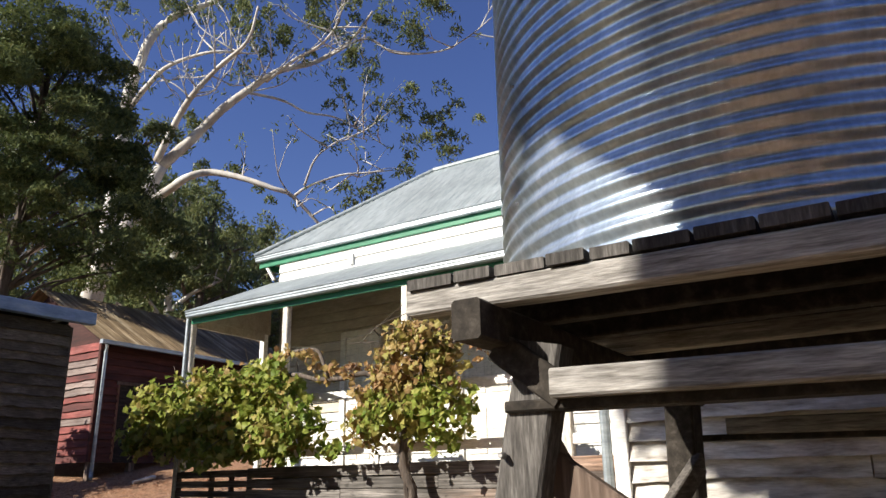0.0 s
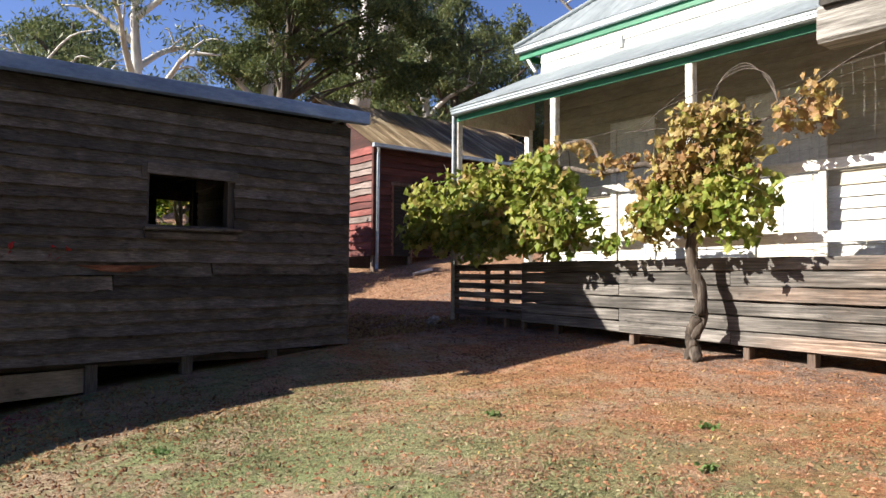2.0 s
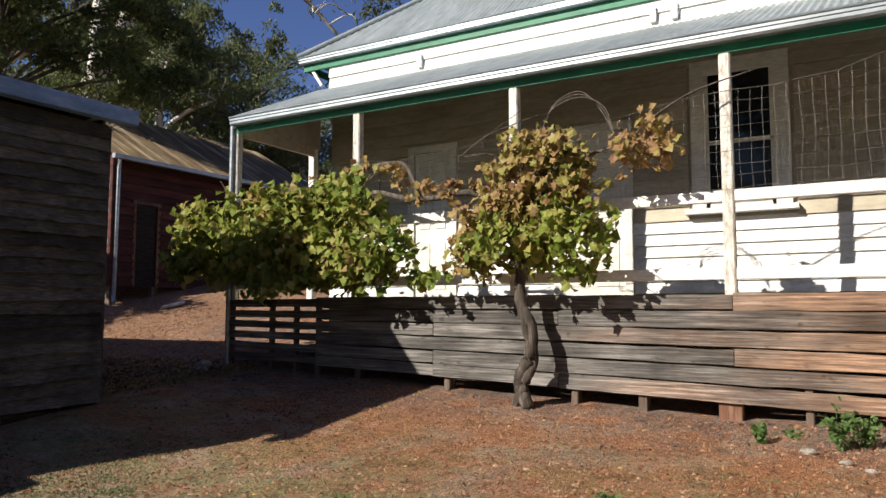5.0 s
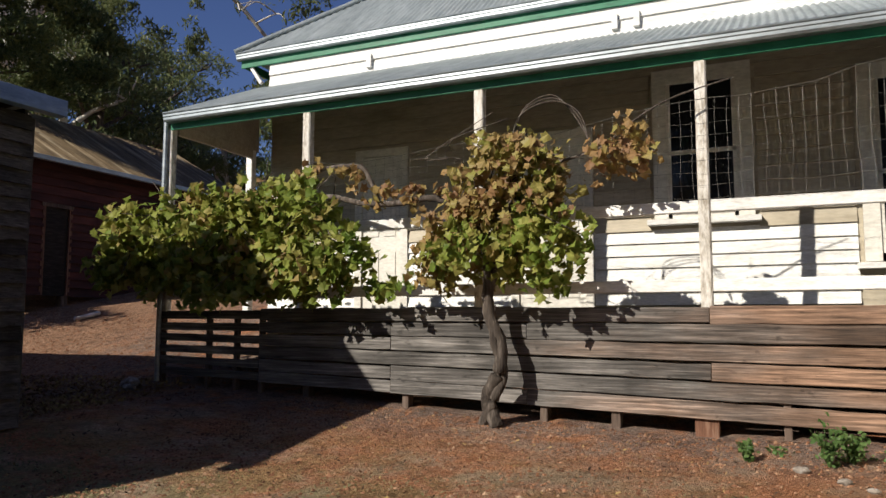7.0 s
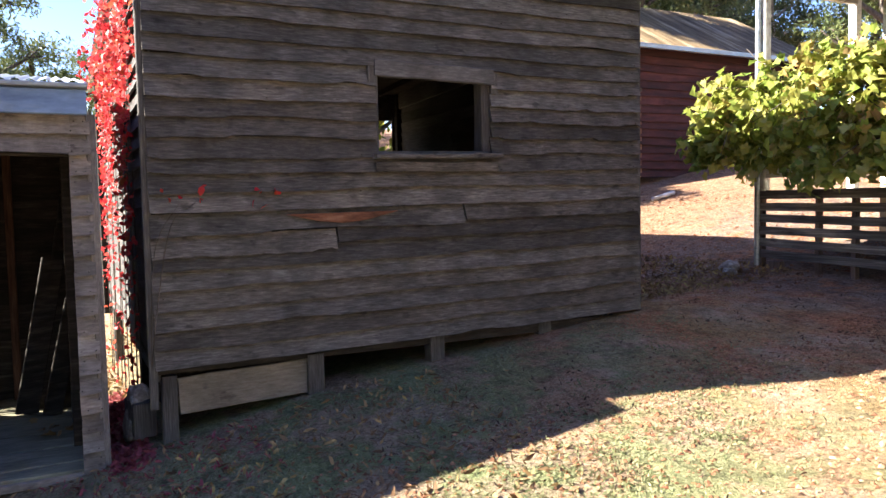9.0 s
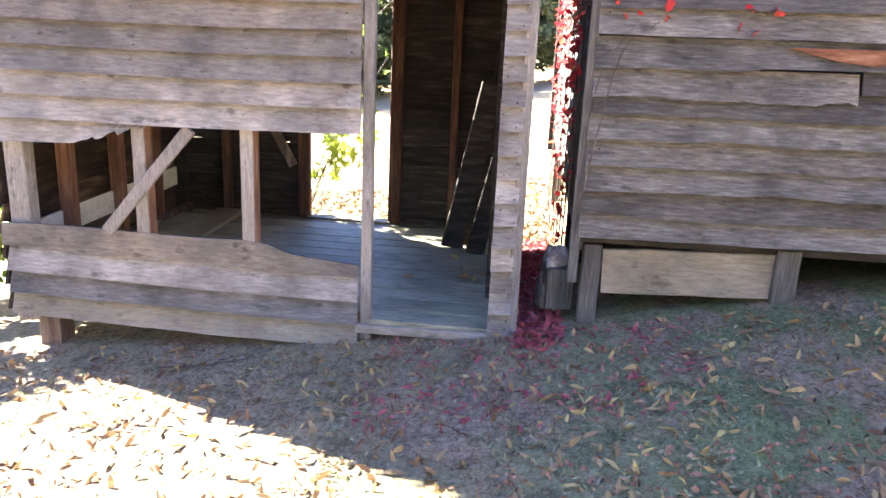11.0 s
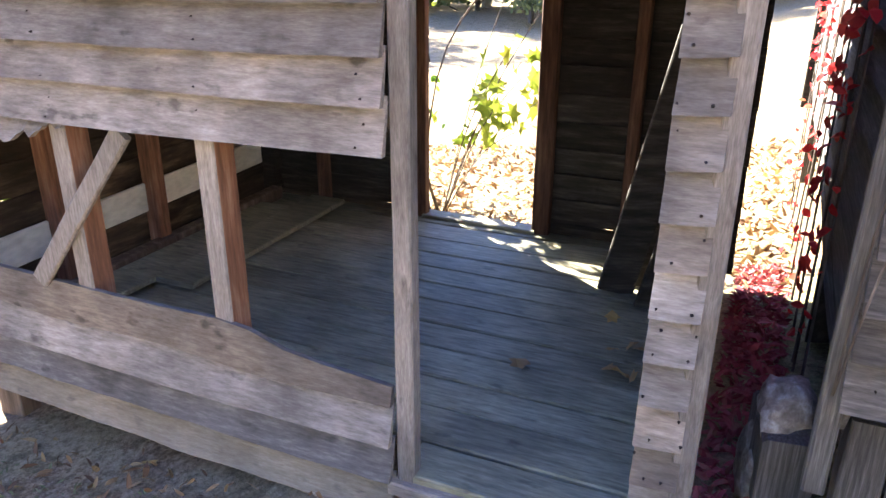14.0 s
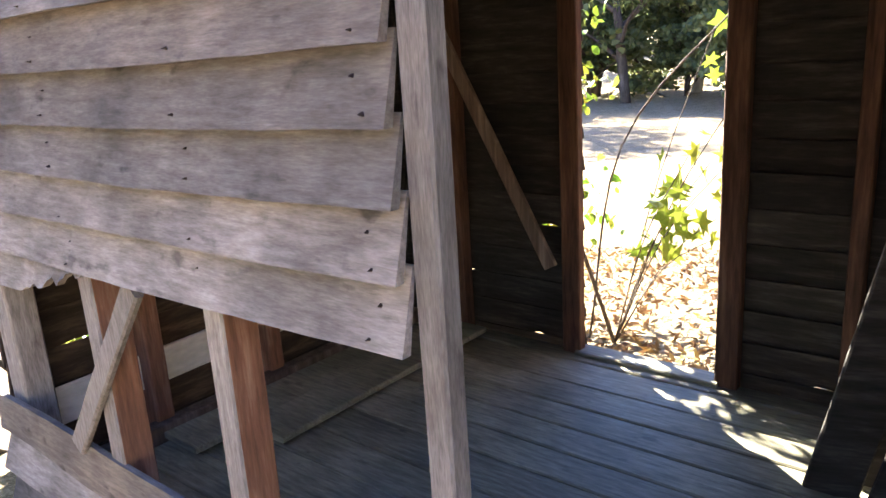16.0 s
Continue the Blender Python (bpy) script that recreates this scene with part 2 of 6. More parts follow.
roof_iron = surf("roof_iron", ((0.25, 0.29, 0.295), (0.34, 0.38, 0.385), (0.43, 0.465, 0.47)), (5, 0.7, 1), 1.6, 0.5, 0.06, metal=0.25, rnd=0.04, stain=0.14, spec=0.5)
rust_iron = surf("rusty_roof_iron", ((0.07, 0.048, 0.028), (0.21, 0.15, 0.083), (0.52, 0.44, 0.3)), (0.3, 3.4, 0.3), 1.5, 0.65, 0.1, metal=0.2, rnd=0.04, stain=0.3)
gutter_iron = surf("gutter_metal", ((0.24, 0.28, 0.3), (0.36, 0.4, 0.42), (0.46, 0.5, 0.52)), (3, 3, 12), 1.0, 0.4, 0.06, metal=0.5, rnd=0.05, stain=0.15, spec=0.5)
blue_fascia = surf("blue_grey_fascia", ((0.11, 0.18, 0.34), (0.17, 0.26, 0.45), (0.25, 0.34, 0.5)), (10, 3, 10), 1.0, 0.5, 0.1, rnd=0.05, stain=0.2)
zinc = surf("galvanised_iron", ((0.42, 0.5, 0.57), (0.56, 0.64, 0.71), (0.72, 0.78, 0.84)), (6, 6, 1.5), 2.2, 0.31, 0.05, metal=0.82, rnd=0.0, stain=0.25, stain_freq=2.0, spec=0.5)
steel = surf("old_steel", ((0.2, 0.19, 0.18), (0.35, 0.34, 0.33), (0.5, 0.48, 0.46)), (9, 9, 9), 3.0, 0.45, 0.1, metal=0.9)
nail_iron = surf("rusty_nail", ((0.015, 0.01, 0.008), (0.03, 0.02, 0.016), (0.05, 0.035, 0.03)), (9, 9, 9), 3.0, 0.8, 0.0, metal=0.2)
wire_metal = surf("netting_wire", ((0.16, 0.15, 0.135), (0.25, 0.235, 0.215), (0.34, 0.32, 0.3)), (5, 5, 5), 3.0, 0.5, 0.0, metal=0.4)
stone = surf("pale_stone", ((0.13, 0.1, 0.075), (0.32, 0.275, 0.23), (0.62, 0.59, 0.55)), (14, 14, 14), 1.5, 0.9, 0.6, rnd=0.2, dist=0.02)
vine_bark = surf("vine_bark", ((0.03, 0.023, 0.019), (0.105, 0.084, 0.068), (0.25, 0.21, 0.178)), (22, 22, 3), 1.2, 0.95, 0.9, stain=0.3, dist=0.02)
gum_bark = surf("white_gum_bark", ((0.33, 0.28, 0.24), (0.58, 0.55, 0.5), (0.72, 0.7, 0.67)), (2.2, 2.2, 0.7), 0.9, 0.75, 0.2, stain=0.3, stain_freq=0.5)
dark_bark = surf("dark_bark", ((0.04, 0.03, 0.025), (0.1, 0.08, 0.065), (0.2, 0.17, 0.14)), (6, 6, 1), 1.0, 0.95, 0.8, dist=0.03)
glass_dark = bpy.data.materials.new("window_glass")
glass_dark.use_nodes = True
gb = glass_dark.node_tree.nodes["Principled BSDF"]
gb.inputs["Base Color"].default_value, gb.inputs["Roughness"].default_value, gb.inputs["Specular IOR Level"].default_value = (0.012, 0.013, 0.015, 1), 0.08, 0.3
vine_leaf = leafmat("vine_leaf", ((0.1, 0.16, 0.026), (0.175, 0.235, 0.042), (0.28, 0.32, 0.07), (0.38, 0.36, 0.1), (0.35, 0.24, 0.1)), 0.4)
vine_leaf_gold = leafmat("yellowing_vine_leaf", ((0.13, 0.17, 0.035), (0.24, 0.25, 0.06), (0.34, 0.29, 0.09), (0.34, 0.235, 0.1), (0.24, 0.14, 0.075)), 0.34)
vine_leaf_brown = leafmat("autumn_vine_leaf", ((0.2, 0.2, 0.05), (0.32, 0.27, 0.085), (0.37, 0.26, 0.1), (0.31, 0.18, 0.085), (0.2, 0.11, 0.06)), 0.34)
gum_leaf = leafmat("gum_leaf", ((0.07, 0.095, 0.048), (0.11, 0.14, 0.06), (0.16, 0.185, 0.075), (0.22, 0.23, 0.09)), 0.3, 0.4)
dark_leaf = leafmat("dark_leaf", ((0.04, 0.056, 0.024), (0.07, 0.095, 0.036), (0.12, 0.145, 0.05), (0.2, 0.21, 0.075)), 0.25, 0.65)
fresh_leaf = leafmat("fig_leaf", ((0.055, 0.12, 0.014), (0.1, 0.18, 0.02), (0.2, 0.24, 0.03), (0.33, 0.25, 0.035)), 0.35)
creeper_leaf = leafmat("red_creeper_leaf", ((0.35, 0.02, 0.02), (0.5, 0.03, 0.04), (0.55, 0.07, 0.06), (0.42, 0.12, 0.05)), 0.4)
litter_leaf = leafmat("dry_leaf", ((0.1, 0.055, 0.03), (0.2, 0.115, 0.06), (0.34, 0.22, 0.1), (0.5, 0.38, 0.13)), 0.1, 0.8)
red_litter = leafmat("fallen_red_leaf", ((0.14, 0.03, 0.035), (0.26, 0.05, 0.06), (0.36, 0.1, 0.1), (0.3, 0.16, 0.1)), 0.1, 0.7)
grass_mat = leafmat("short_grass", ((0.12, 0.14, 0.065), (0.19, 0.21, 0.1), (0.28, 0.28, 0.15), (0.38, 0.35, 0.22)), 0.25, 0.7)
weed_leaf = leafmat("weed_leaf", ((0.05, 0.1, 0.03), (0.1, 0.17, 0.05), (0.16, 0.22, 0.08)), 0.25)


def ground_material():
    m = bpy.data.materials.new("yard_earth")
    m.use_nodes = True
    nt = m.node_tree
    b = nt.nodes["Principled BSDF"]
    N, L = nt.nodes.new, nt.links.new
    pos = N("ShaderNodeNewGeometry").outputs["Position"]

    def noise_of(scale, detail=6, rough=0.6):
        n = N("ShaderNodeTexNoise"); n.inputs["Scale"].default_value, n.inputs["Detail"].default_value, n.inputs["Roughness"].default_value = scale, detail, rough
        L(pos, n.inputs["Vector"])
        return n.outputs[0]

    def ramp_of(value, stops):
        r = N("ShaderNodeValToRGB")
        while len(r.color_ramp.elements) < len(stops):
            r.color_ramp.elements.new(0.5)
        for e, (p, c) in zip(r.color_ramp.elements, stops):
            e.position, e.color = p, (*c, 1)
        L(value, r.inputs[0])
        return r.outputs[0]

    def mixed(f, a, c, kind="MIX"):
        x = N("ShaderNodeMixRGB"); x.blend_type = kind
        if isinstance(f, float):
            x.inputs[0].default_value = f
        else:
            L(f, x.inputs[0])
        L(a, x.inputs[1]); L(c, x.inputs[2])
        return x.outputs[0]
    red = ramp_of(noise_of(46, 9, 0.85), [(0.34, (0.13, 0.05, 0.027)), (0.5, (0.5, 0.215, 0.105)), (0.66, (0.78, 0.46, 0.28))])
    pale = ramp_of(noise_of(40, 9, 0.85), [(0.34, (0.16, 0.115, 0.08)), (0.5, (0.5, 0.37, 0.27)), (0.66, (0.78, 0.64, 0.49))])
    moss = ramp_of(noise_of(55, 9, 0.85), [(0.34, (0.06, 0.08, 0.032)), (0.5, (0.25, 0.3, 0.13)), (0.66, (0.5, 0.5, 0.3))])
    dry = ramp_of(noise_of(22, 8, 0.8), [(0.3, (0.16, 0.11, 0.06)), (0.5, (0.4, 0.31, 0.18)), (0.72, (0.58, 0.47, 0.3))])
    blotch = ramp_of(noise_of(1.3, 8, 0.7), [(0.46, (0.0, 0.0, 0.0)), (0.62, (0.75, 0.75, 0.75))])
    base = mixed(blotch, red, pale)
    brown = ramp_of(noise_of(36, 9, 0.85), [(0.34, (0.11, 0.083, 0.055)), (0.5, (0.4, 0.315, 0.215)), (0.66, (0.68, 0.57, 0.42))])
    sep = N("ShaderNodeSeparateXYZ"); L(pos, sep.inputs[0])
    near_y = N("ShaderNodeMapRange"); near_y.inputs[1].default_value, near_y.inputs[2].default_value, near_y.inputs[4].default_value = 5.2, 2.8, 0.85
    L(sep.outputs[1], near_y.inputs[0])
    near_x = N("ShaderNodeMapRange"); near_x.inputs[1].default_value, near_x.inputs[2].default_value = -1.2, -4.0
    L(sep.outputs[0], near_x.inputs[0])
    nm = N("ShaderNodeMath"); nm.operation = "MULTIPLY"; L(near_y.outputs[0], nm.inputs[0]); L(near_x.outputs[0], nm.inputs[1])
    base = mixed(nm.outputs[0], base, brown)
    patch = ramp_of(noise_of(1.7, 9, 0.72), [(0.44, (0, 0, 0)), (0.53, (1, 1, 1))])
    # moss grows on the lower side of the yard, towards the sheds
    low = N("ShaderNodeMapRange"); low.inputs[1].default_value, low.inputs[2].default_value, low.inputs[3].default_value, low.inputs[4].default_value = 7.0, 2.6, 0.0, 0.95
    L(sep.outputs[1], low.inputs[0])
    by_hut = N("ShaderNodeMapRange"); by_hut.inputs[1].default_value, by_hut.inputs[2].default_value, by_hut.inputs[3].default_value = 0.4, 2.0, 0.25
    L(sep.outputs[1], by_hut.inputs[0])
    lh = N("ShaderNodeMath"); lh.operation = "MULTIPLY"; L(low.outputs[0], lh.inputs[0]); L(by_hut.outputs[0], lh.inputs[1])
    mm = N("ShaderNodeMath"); mm.operation = "MULTIPLY"; L(patch, mm.inputs[0]); L(lh.outputs[0], mm.inputs[1])
    base = mixed(mm.outputs[0], base, moss)
    mulch = ramp_of(noise_of(34, 9, 0.85), [(0.36, (0.07, 0.055, 0.05)), (0.5, (0.24, 0.19, 0.165)), (0.66, (0.48, 0.4, 0.35))])
    edge = N("ShaderNodeMapRange"); edge.inputs[1].default_value, edge.inputs[2].default_value, edge.inputs[4].default_value = 6.3, 7.3, 0.8
    L(sep.outputs[1], edge.inputs[0])
    em = N("ShaderNodeMath"); em.operation = "MULTIPLY"; L(edge.outputs[0], em.inputs[0]); L(ramp_of(noise_of(2.4, 8, 0.7), [(0.38, (0, 0, 0)), (0.52, (1, 1, 1))]), em.inputs[1])
    base = mixed(em.outputs[0], base, mulch)
    far = N("ShaderNodeMapRange"); far.inputs[1].default_value, far.inputs[2].default_value = -10.5, -12.5
    L(sep.outputs[0], far.inputs[0])
    slope = ramp_of(noise_of(30, 9, 0.85), [(0.34, (0.09, 0.05, 0.03)), (0.5, (0.34, 0.19, 0.115)), (0.66, (0.6, 0.42, 0.29))])
    side = N("ShaderNodeMapRange"); side.inputs[1].default_value, side.inputs[2].default_value = 3.5, 5.5
    L(sep.outputs[1], side.inputs[0])
    dry = mixed(side.outputs[0], dry, slope)
    base = mixed(far.outputs[0], base, dry)
    big = ramp_of(noise_of(0.3, 3), [(0.3, (0.97, 0.97, 0.97)), (0.7, (1.13, 1.13, 1.13))])
    base = mixed(1.0, base, big, "MULTIPLY")
    clod = ramp_of(noise_of(4.5, 9, 0.8), [(0.4, (0.62, 0.62, 0.62)), (0.52, (1.0, 1.0, 1.0)), (0.66, (1.0, 1.0, 1.0))])
    base = mixed(1.0, base, clod, "MULTIPLY")
    grit = ramp_of(noise_of(16, 9, 0.85), [(0.4, (0.58, 0.58, 0.58)), (0.52, (1, 1, 1)), (0.64, (1, 1, 1))])
    base = mixed(1.0, base, grit, "MULTIPLY")
    L(base, b.inputs["Base Color"])
    b.inputs["Roughness"].default_value, b.inputs["Specular IOR Level"].default_value = 0.95, 0.1
    bn = N("ShaderNodeBump"); bn.inputs["Strength"].default_value, bn.inputs["Distance"].default_value = 0.9, 0.05
    L(noise_of(40, 9, 0.85), bn.inputs["Height"]); L(bn.outputs[0], b.inputs["Normal"])
    return m


earth = ground_material()

# ---- building blocks ----
PLACE = {}
rng = random.Random(7)


def thing(name, at, label, category, group="", kind=""):
    ob = new(name)
    ob.location = at
    PLACE[ob.name] = Vector(at)
    return tagged(ob, label, category, group, kind)


def hang(ob, parent):
    if parent is not None:
        ob.parent = parent
        ob.matrix_parent_inverse = Matrix.Translation(-PLACE.get(parent.name, Vector()))
    return ob


def part(name, bm, material, parent=None, label="", smooth=False):
    me = bpy.data.meshes.new(name)
    bm.to_mesh(me)
    bm.free()
    me.materials.append(material)
    if smooth:
        me.polygons.foreach_set("use_smooth", [True] * len(me.polygons))
    ob = hang(new(name, me), parent)
    return tagged(ob, label)


def part_data(name, verts, faces, material, parent=None, label="", smooth=False):
    me = bpy.data.meshes.new(name)
    me.from_pydata(verts, [], faces)
    me.materials.append(material)
    if smooth:
        me.polygons.foreach_set("use_smooth", [True] * len(me.polygons))
    return tagged(hang(new(name, me), parent), label)


def beam_bm(p0, p1, w, h, up=(0, 0, 1), bevel=0.006, wob=0.0, segs=1, bm=None):
    """A timber from p0 to p1, w across and h high, with eased edges."""
    bm = bm or bmesh.new()
    p0, p1 = Vector(p0), Vector(p1)
    d = (p1 - p0)
    side = d.cross(Vector(up)).normalized()
    top = side.cross(d).normalized()
    c = min(bevel, w / 4, h / 4)
    prof = [(-w / 2 + c, -h / 2), (w / 2 - c, -h / 2), (w / 2, -h / 2 + c), (w / 2, h / 2 - c), (w / 2 - c, h / 2), (-w / 2 + c, h / 2), (-w / 2, h / 2 - c), (-w / 2, -h / 2 + c)]
    rings = []
    for i in range(segs + 1):
        q = p0 + d * (i / segs)
        k = 1 + (rng.uniform(-wob, wob) if wob else 0)
        o = side * (rng.uniform(-wob, wob) * w * 0.4 if wob else 0) + top * (rng.uniform(-wob, wob) * h * 0.4 if wob else 0)
        rings.append([bm.verts.new(q + o + side * (a * k) + top * (b * k)) for a, b in prof])
    for r0, r1 in zip(rings, rings[1:]):
        for j in range(8):
            bm.faces.new((r0[j], r0[(j + 1) % 8], r1[(j + 1) % 8], r1[j]))
    bm.faces.new(rings[0][::-1]); bm.faces.new(rings[-1])
    bmesh.ops.recalc_face_normals(bm, faces=bm.faces)
    return bm


def box_bm(a, b, bevel=0.004, bm=None):
    a, b = Vector(a), Vector(b)
    m = (a + b) / 2
    s = b - a
    return beam_bm((a.x, m.y, m.z), (b.x, m.y, m.z), abs(s.y), abs(s.z), bevel=bevel, bm=bm)


def tube_data(pts, radii, segs=8, wob=0.0):
    """Rings along a bent line."""
    pts = [Vector(p) for p in pts]
    verts, faces = [], []
    ref = Vector((0.31, 0.22, 0.92))
    for i, p in enumerate(pts):
        d = (pts[min(i + 1, len(pts) - 1)] - pts[max(i - 1, 0)]).normalized()
        a = d.cross(ref if abs(d.dot(ref)) < 0.95 else Vector((1, 0, 0))).normalized()
        b = d.cross(a)
        for j in range(segs):
            t = 2 * math.pi * j / segs
            r = radii[i] * (1 + (rng.uniform(-wob, wob) if wob else 0))
            verts.append(p + a * (math.cos(t) * r) + b * (math.sin(t) * r))
    for i in range(len(pts) - 1):
        for j in range(segs):
            k = (j + 1) % segs
            faces.append((i * segs + j, i * segs + k, (i + 1) * segs + k, (i + 1) * segs + j))
    faces.append(tuple(range(segs))[::-1])
    faces.append(tuple(range((len(pts) - 1) * segs, len(pts) * segs)))
    return verts, faces


def spline(pts, n=5):
    """A smooth line through pts."""
    P = [Vector(p) for p in pts]
    P = [P[0] * 2 - P[1]] + P + [P[-1] * 2 - P[-2]]
    out = []
    for i in range(1, len(P) - 2):
        for k in range(n):
            t = k / n
            out.append(0.5 * ((2 * P[i]) + (P[i + 1] - P[i - 1]) * t + (2 * P[i - 1] - 5 * P[i] + 4 * P[i + 1] - P[i + 2]) * t * t + (3 * P[i] - P[i - 1] - 3 * P[i + 1] + P[i + 2]) * t ** 3))
    return out + [P[-2]]


def limb(store, pts, r0, r1, segs=7, n=5, wob=0.05):
    line = spline(pts, n)
    v, f = tube_data(line, [r0 + (r1 - r0) * i / (len(line) - 1) for i in range(len(line))], segs, wob)
    o = len(store[0])
    store[0].extend(v)
    store[1].extend([tuple(i + o for i in q) for q in f])
    return line


def corrugated(name, o, u, v, width, length, material, parent, pitch=0.076, amp=0.009, label="", steps=6):
    """A sheet with its waves across u and its flutes down v."""
    o, u, v = Vector(o), Vector(u).normalized(), Vector(v).normalized()
    n = u.cross(v).normalized()
    cols = int(width / pitch * steps)
    verts, faces = [], []
    for i in range(cols + 1):
        s = width * i / cols
        z = n * (amp * math.sin(2 * math.pi * s / pitch))
        verts += [o + u * s + z, o + u * s + v * length + z]
    for i in range(cols):
        faces.append((2 * i, 2 * i + 2, 2 * i + 3, 2 * i + 1))
    return part_data(name, verts, faces, material, parent, label, smooth=True)


def short_clap():
    """An offcut of lapped board, with a slightly skewed foot."""
    me = bpy.data.meshes.new("short_board")
    verts = []
    for x, low in ((0, 0.03), (0.45, -0.01), (1, -0.035)):
        verts += [(x, 0.002, 1.16), (x, 0.010, 1.16), (x, 0.056, low), (x, 0.032, low)]
    faces = [(a + j, a + 4 + j, a + 4 + (j + 1) % 4, a + (j + 1) % 4) for a in (0, 4) for j in range(4)] + [(0, 1, 2, 3), (11, 10, 9, 8)]
    me.from_pydata(verts, [], faces)
    return me


def clap_mesh(k, fine=False):
    """A lapped board of unit length and height: thin at the top, thick at the ragged foot; fine ones are sawn and painted."""
    r = random.Random(90 + k)
    me = bpy.data.meshes.new("lapped_board")
    n, verts, faces = (4 if fine else 26), [], []
    bow, tilt = r.uniform(-0.09, 0.07), r.uniform(-0.03, 0.03)
    calm = 0.3 if k > 8 else 1.0
    sag = out = 0.0
    chip = 0
    for i in range(n + 1):
        x = i / n
        if fine:
            verts += [(x, 0.001, 1.1), (x, 0.006, 1.1), (x, 0.034, 0), (x, 0.004, 0)]
            continue
        sag = sag * 0.72 + r.uniform(-0.04, 0.035)
        out = out * 0.75 + r.uniform(-0.003, 0.0055)
        chip = r.choice((2, 3)) if calm == 1 and chip == 0 and r.random() < 0.035 else max(0, chip - 1)
        low = sag * calm + bow * math.sin(math.pi * x) + tilt * x + (r.uniform(0.07, 0.14) if chip else 0)
        if k == 3 and 11 <= i <= 15:
            low += 0.16
        low = min(low, 0.135)
        verts += [(x, 0.002, 1.16), (x, 0.010, 1.16), (x, 0.052 + max(-0.006, out), low), (x, 0.03 + max(-0.006, out), low)]
    for i in range(n):
        a, b = 4 * i, 4 * i + 4
        for j in range(4):
            faces.append((a + j, b + j, b + (j + 1) % 4, a + (j + 1) % 4))
    faces += [(0, 1, 2, 3), (4 * n + 3, 4 * n + 2, 4 * n + 1, 4 * n)]
    me.from_pydata(verts, [], faces)
    return me


CLAPS = [clap_mesh(k) for k in range(14)]
SAWN = {"fine": clap_mesh(0, True), "short": short_clap()}
CLAP_BY = {}


def clap_of(material, k):
    key = (material.name, k)
    if key not in CLAP_BY:
        me = (SAWN[k] if k in SAWN else CLAPS[k]).copy()
        me.materials.append(material)
        CLAP_BY[key] = me
    return CLAP_BY[key]


def lapped(parent, n, p0, p1, h, material, k=None, name="board"):
    """One lapped board between p0 and p1 (its foot), facing n."""
    n = Vector(n)
    d = n.cross(Vector((0, 0, 1)))
    p0, p1 = Vector(p0), Vector(p1)
    if k is None and (p1 - p0).length < 0.5:
        k = "short"
    if (p1 - p0).dot(d) < 0:
        p0, p1 = p1, p0
    ob = new(name, clap_of(material, rng.choice((9, 10, 11, 12, 13) if material is pale_y else (0, 1, 2, 4, 5, 6, 7, 8)) if k is None else k))
    x = p1 - p0
    ob.matrix_basis = Matrix(((x.x, n.x, 0, p0.x), (x.y, n.y, 0, p0.y), (x.z, n.z, h, p0.z), (0, 0, 0, 1)))
    return hang(ob, parent)


def lap_wall(parent, n, c, a0, a1, z0, z1, top, material, lap=0.145, holes=(), jog=0.004, breaks=0.35, name="board", torn=0.06, nails=(), fine=False):
    """Lapped boards from a0 to a1 along a wall at c that faces n; z0 and z1 are the foot at either end."""
    n = Vector(n)
    along_y = abs(n.x) > 0.5

    def at(a, z):
        return (c, a, z) if along_y else (a, c, z)
    rows = max(1, round((top - (z0 + z1) / 2) / lap))
    nv, nf = [], []
    for a in nails:
        for i in range(rows):
            f = i / rows
            for q in (0, 1):
                aa = a + rng.uniform(-0.02, 0.02)
                zz = z0 + (top - z0) * f + (z1 - z0) * (1 - f) * (aa - a0) / (a1 - a0) + 0.022 + q * 0.06
                if any(h0 < aa < h1 and hz0 < zz < hz1 for h0, h1, hz0, hz1 in holes) or rng.random() < (0.6 if q else 0.22):
                    continue
                centre = Vector(at(aa, zz)) + n * (0.062 - q * 0.02)
                u, r0, o = n.cross(Vector((0, 0, 1))), rng.uniform(0.003, 0.0052), len(nv)
                nv += [centre + u * (r0 * math.cos(k)) + Vector((0, 0, r0 * math.sin(k))) - n * 0.012 for k in np.linspace(0, 5.236, 6)] + [centre]
                nf += [(o + k, o + (k + 1) % 6, o + 6) for k in range(6)]
    if nv:
        tagged(part_data("nails", nv, nf, nail_iron, parent), kind="stuff")
    for i in range(rows):
        f = i / rows
        b0, b1 = z0 + (top - z0) * f, z1 + (top - z1) * f
        hh = ((top - z0) + (top - z1)) / 2 / rows
        spans = [(a0, a1)]
        mid = (b0 + b1) / 2 + hh / 2
        for h0, h1, hz0, hz1 in holes:
            if hz0 < mid < hz1:
                spans = [q for s in spans for q in ((s[0], min(s[1], h0)), (max(s[0], h1), s[1])) if q[1] - q[0] > 0.02]
        cut = []
        for s in spans:
            if s[1] - s[0] > 2 and rng.random() < breaks:
                m = s[0] + (s[1] - s[0]) * rng.uniform(0.3, 0.7)
                cut += [(s[0], m), (m + 0.003, s[1])]
            else:
                cut.append(s)
        for s in cut:
            za, zb = (b0 + (b1 - b0) * (q - a0) / (a1 - a0) + rng.uniform(-jog, jog) for q in s)
            lapped(parent, n, at(s[0] + rng.uniform(0, jog), za), at(s[1] - rng.uniform(0, jog), zb), hh, material, "fine" if fine else 3 if rng.random() < torn and s[1] - s[0] > 1.2 else None, name)


